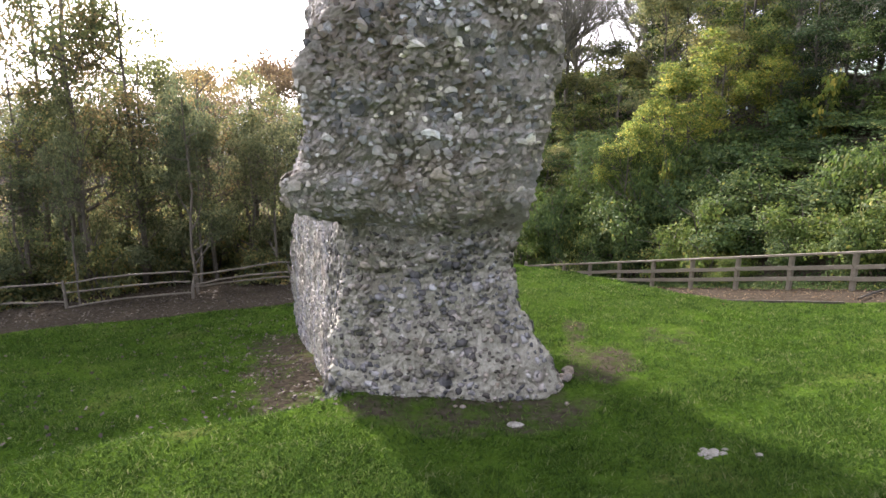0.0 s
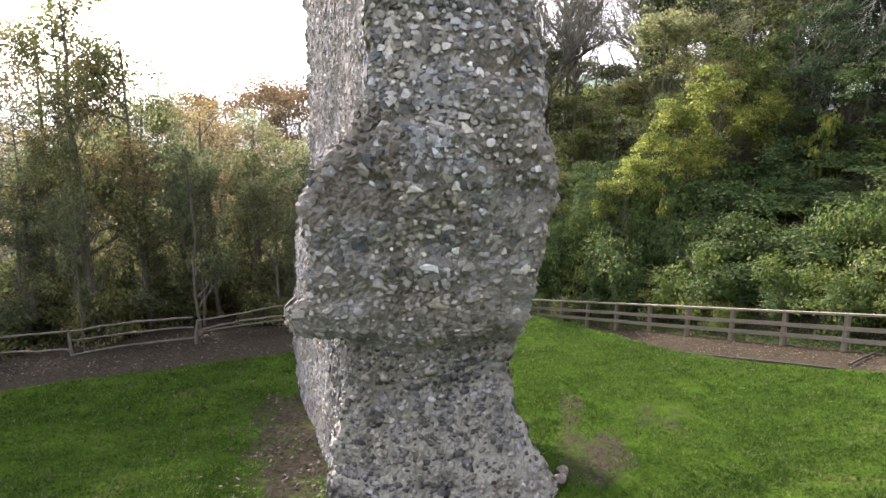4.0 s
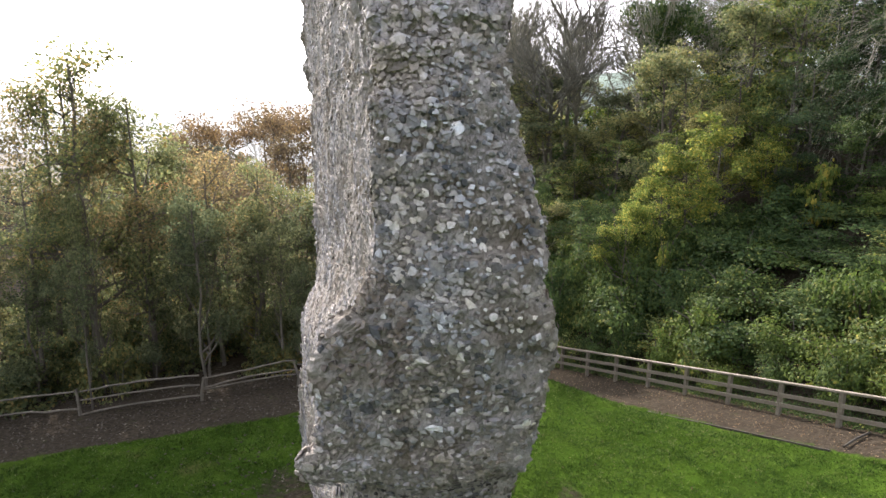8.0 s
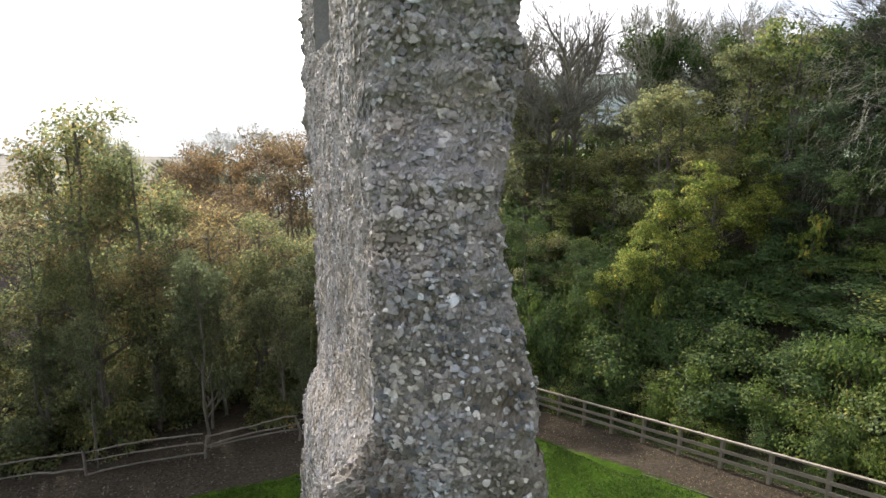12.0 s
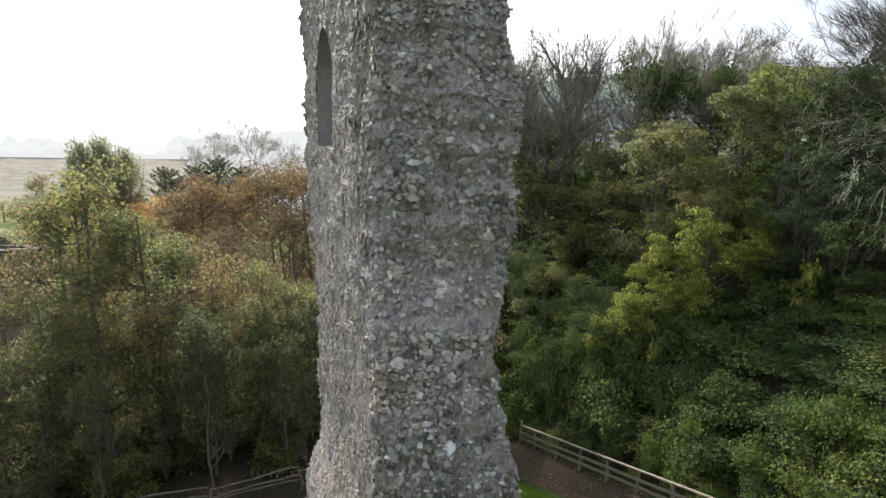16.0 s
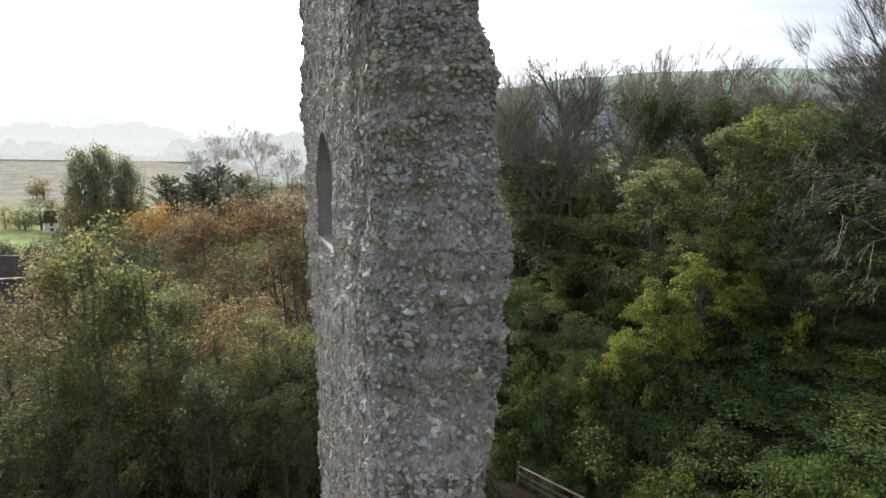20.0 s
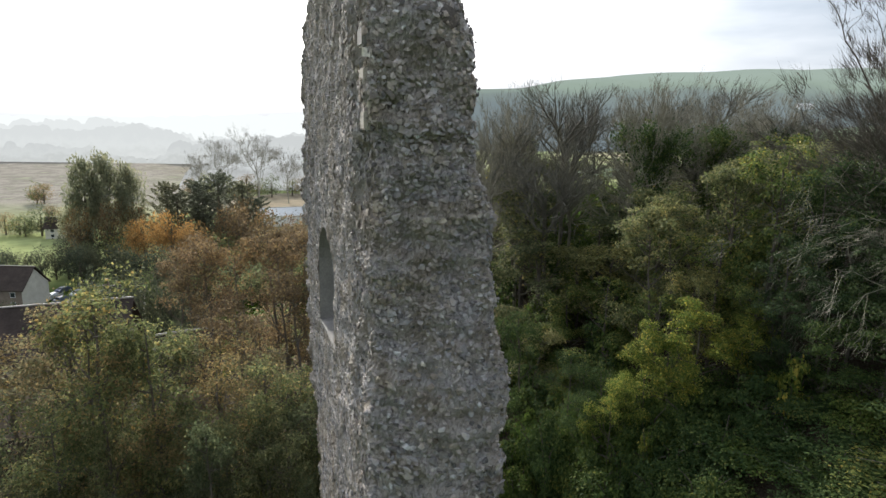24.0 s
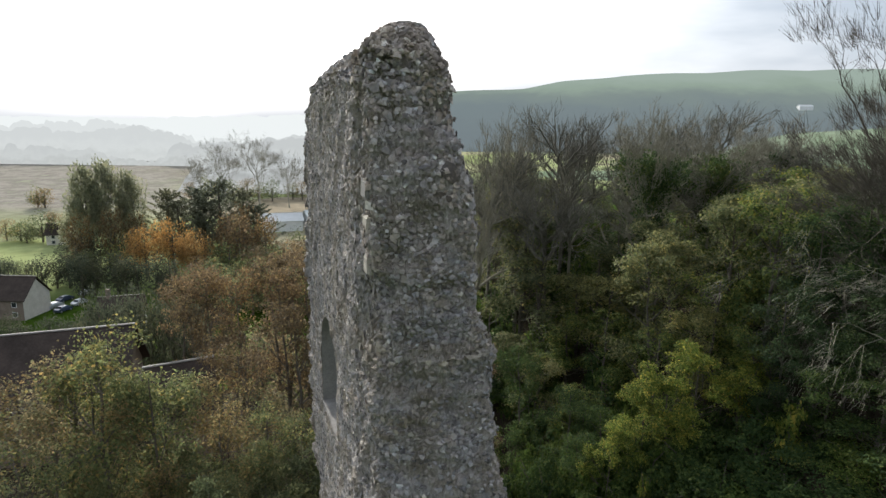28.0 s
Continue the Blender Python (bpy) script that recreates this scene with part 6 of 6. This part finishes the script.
def build_flints():
    sp = flint_spots()
    s, z, gap = sp[:, 0], sp[:, 1], sp[:, 2]
    p, n = wall_place(s, z), wall_normal(s, z)
    side = (s >= 3.05) & (s < 3.95)
    rough = wall_rough(p)
    p = p + n * np.where(side, rough * 0.35, rough)[:, None]
    low = z < 2.5
    ok = (z < wall_top(p[:, :2]) - CROWN + 0.1) & (z > ground_z(p[:, 0], p[:, 1]) - 0.1)
    ok &= ~((s > 3) & (in_window(p, 0.1) | in_hole(p)))
    ok &= rs.uniform(0, 1, len(s)) > np.where(low & ~side, 0.24, np.clip(0.36 + 0.35 * wave_noise(p, 2.6, 14), 0.08, 0.8))
    # the top
    c_n = 5200
    cs = rs.uniform(0, 4.3, c_n)
    cf = rs.uniform(0, 1, c_n)
    e = wall_plan(cs, np.full(c_n, 21.0))
    w = np.clip((e - np.array((-0.4, 10.2))) @ WALL_DIR, 0.5, 8.3)
    cen = np.array((-0.45, 10.2)) + w[:, None] * WALL_DIR
    e2 = lerp(e, cen, cf[:, None])
    tp = np.concatenate((e2, (wall_top(e2) - CROWN * (1 - cf) ** 2.6)[:, None]), 1)
    tn = np.concatenate((lerp(e - cen, np.zeros_like(e), cf[:, None]), (0.25 + cf)[:, None]), 1)
    tn /= np.linalg.norm(tn, axis=1)[:, None]
    p, n, gap = np.concatenate((p[ok], tp)), np.concatenate((n[ok], tn)), np.concatenate((gap[ok], np.full(c_n, 0.105)))
    front = np.concatenate(((s < 1)[ok], np.zeros(c_n, bool)))
    N = len(p)
    big = rs.uniform(0, 1, N) < 0.02
    vary = rs.lognormal(0, 0.30, N)
    vary *= np.where((p[:, 2] > 8.5) & (p[:, 2] < 20.4), np.where(front & (p[:, 2] < 12.5), 1.12, 0.9), 1.0)
    wd = gap * rs.uniform(0.36, 0.66, N) * np.where(big, 1.5, 1) * vary
    ht = rs.uniform(0.028, 0.055, N) * np.where(big, 1.7, 1) * gap / 0.1 * vary * np.where(gap > 0.112, 0.7, 1)
    dp = rs.uniform(0.012, 0.05, N) * np.where(p[:, 2] > 20.6, 1.5, np.where(gap > 0.112, 0.55, np.where(p[:, 2] < 2.5, 0.3, 0.55)))
    t = np.cross(np.tile((0.0, 0, 1), (N, 1)), n)
    t /= np.linalg.norm(t, axis=1)[:, None] + 1e-9
    u = np.cross(n, t)
    a = rs.normal(0, 0.38, N)
    t, u = t * np.cos(a)[:, None] + u * np.sin(a)[:, None], u * np.cos(a)[:, None] - t * np.sin(a)[:, None]
    patch = (p[:, 1] < 9.4) & (np.hypot((p[:, 0] + 1.15) / 0.75, (p[:, 2] - 5.2) / 0.8) < 1)     # dark stones standing out of the bulge
    dp = np.where(patch, dp * 2.2, dp)
    dp = np.where(front & (p[:, 2] > 2.6) & (p[:, 2] < 17.5), dp * np.where(p[:, 2] > 7, 2.1, 1.5), dp)
    t, u, d = t * wd[:, None], u * ht[:, None], n * dp[:, None]
    pick = np.flatnonzero(patch)
    single = np.zeros(N, bool)
    single[pick[:300]] = True
    kind = rs.randint(0, len(SHAPES), N)
    high = (p[:, 2] > 17.6 + 0.5 * np.sin(5 * p[:, 0])) & (p[:, 1] + 0.34 * p[:, 0] < 10.6)
    lowly = (p[:, 2] < 2.45 + 0.25 * np.sin(p[:, 0] * 4)) & (gap < 0.112)
    bulge = front & (p[:, 2] > 3.7 + 0.3 * np.sin(p[:, 0] * 3)) & (p[:, 2] < 8.6 + 0.6 * np.sin(p[:, 0] * 2.3)) & ~single
    for name, mask, mat, label in (("bulge_flint_facing", bulge, FLINT_BULGE, "brown-stained flints of the bulging face"), ("upper_flint_facing", high, FLINT_TOP, "dark weathered flints of the broken top"), ("flint_facing", ~single & ~lowly & ~high & ~bulge, FLINT, "packed grey, brown and white flints"), ("low_flint_facing", lowly, FLINT_LOW, "dark flint nodules set in pale mortar")):
        vs, fs, count = [], [], 0
        for k, shape in enumerate(SHAPES):
            i = np.flatnonzero(mask & (kind == k))
            v = p[i, None] + shape[None, :, 0, None] * t[i, None] + shape[None, :, 1, None] * u[i, None] + shape[None, :, 2, None] * d[i, None]
            vs.append(v.reshape(-1, 3))
            fs.append((np.arange(len(i))[:, None, None] * 12 + IF[None] + count).reshape(-1, 3))
            count += len(i) * 12
        ob = child(name, mesh_of(name, np.concatenate(vs), np.concatenate(fs), mat, name == "low_flint_facing"), ruin, label)
        tagged(ob, kind="stuff")
    shapes = [mesh_of("flint", shape, IF, FLINT_SINGLE) for shape in SHAPES]
    for i in np.flatnonzero(single):
        m = Matrix.Identity(4)
        for r in range(3):
            m[r][0], m[r][1], m[r][2], m[r][3] = t[i, r], u[i, r], d[i, r], p[i, r]
        child("flint", shapes[kind[i]], ruin, m=m)


build_flints()
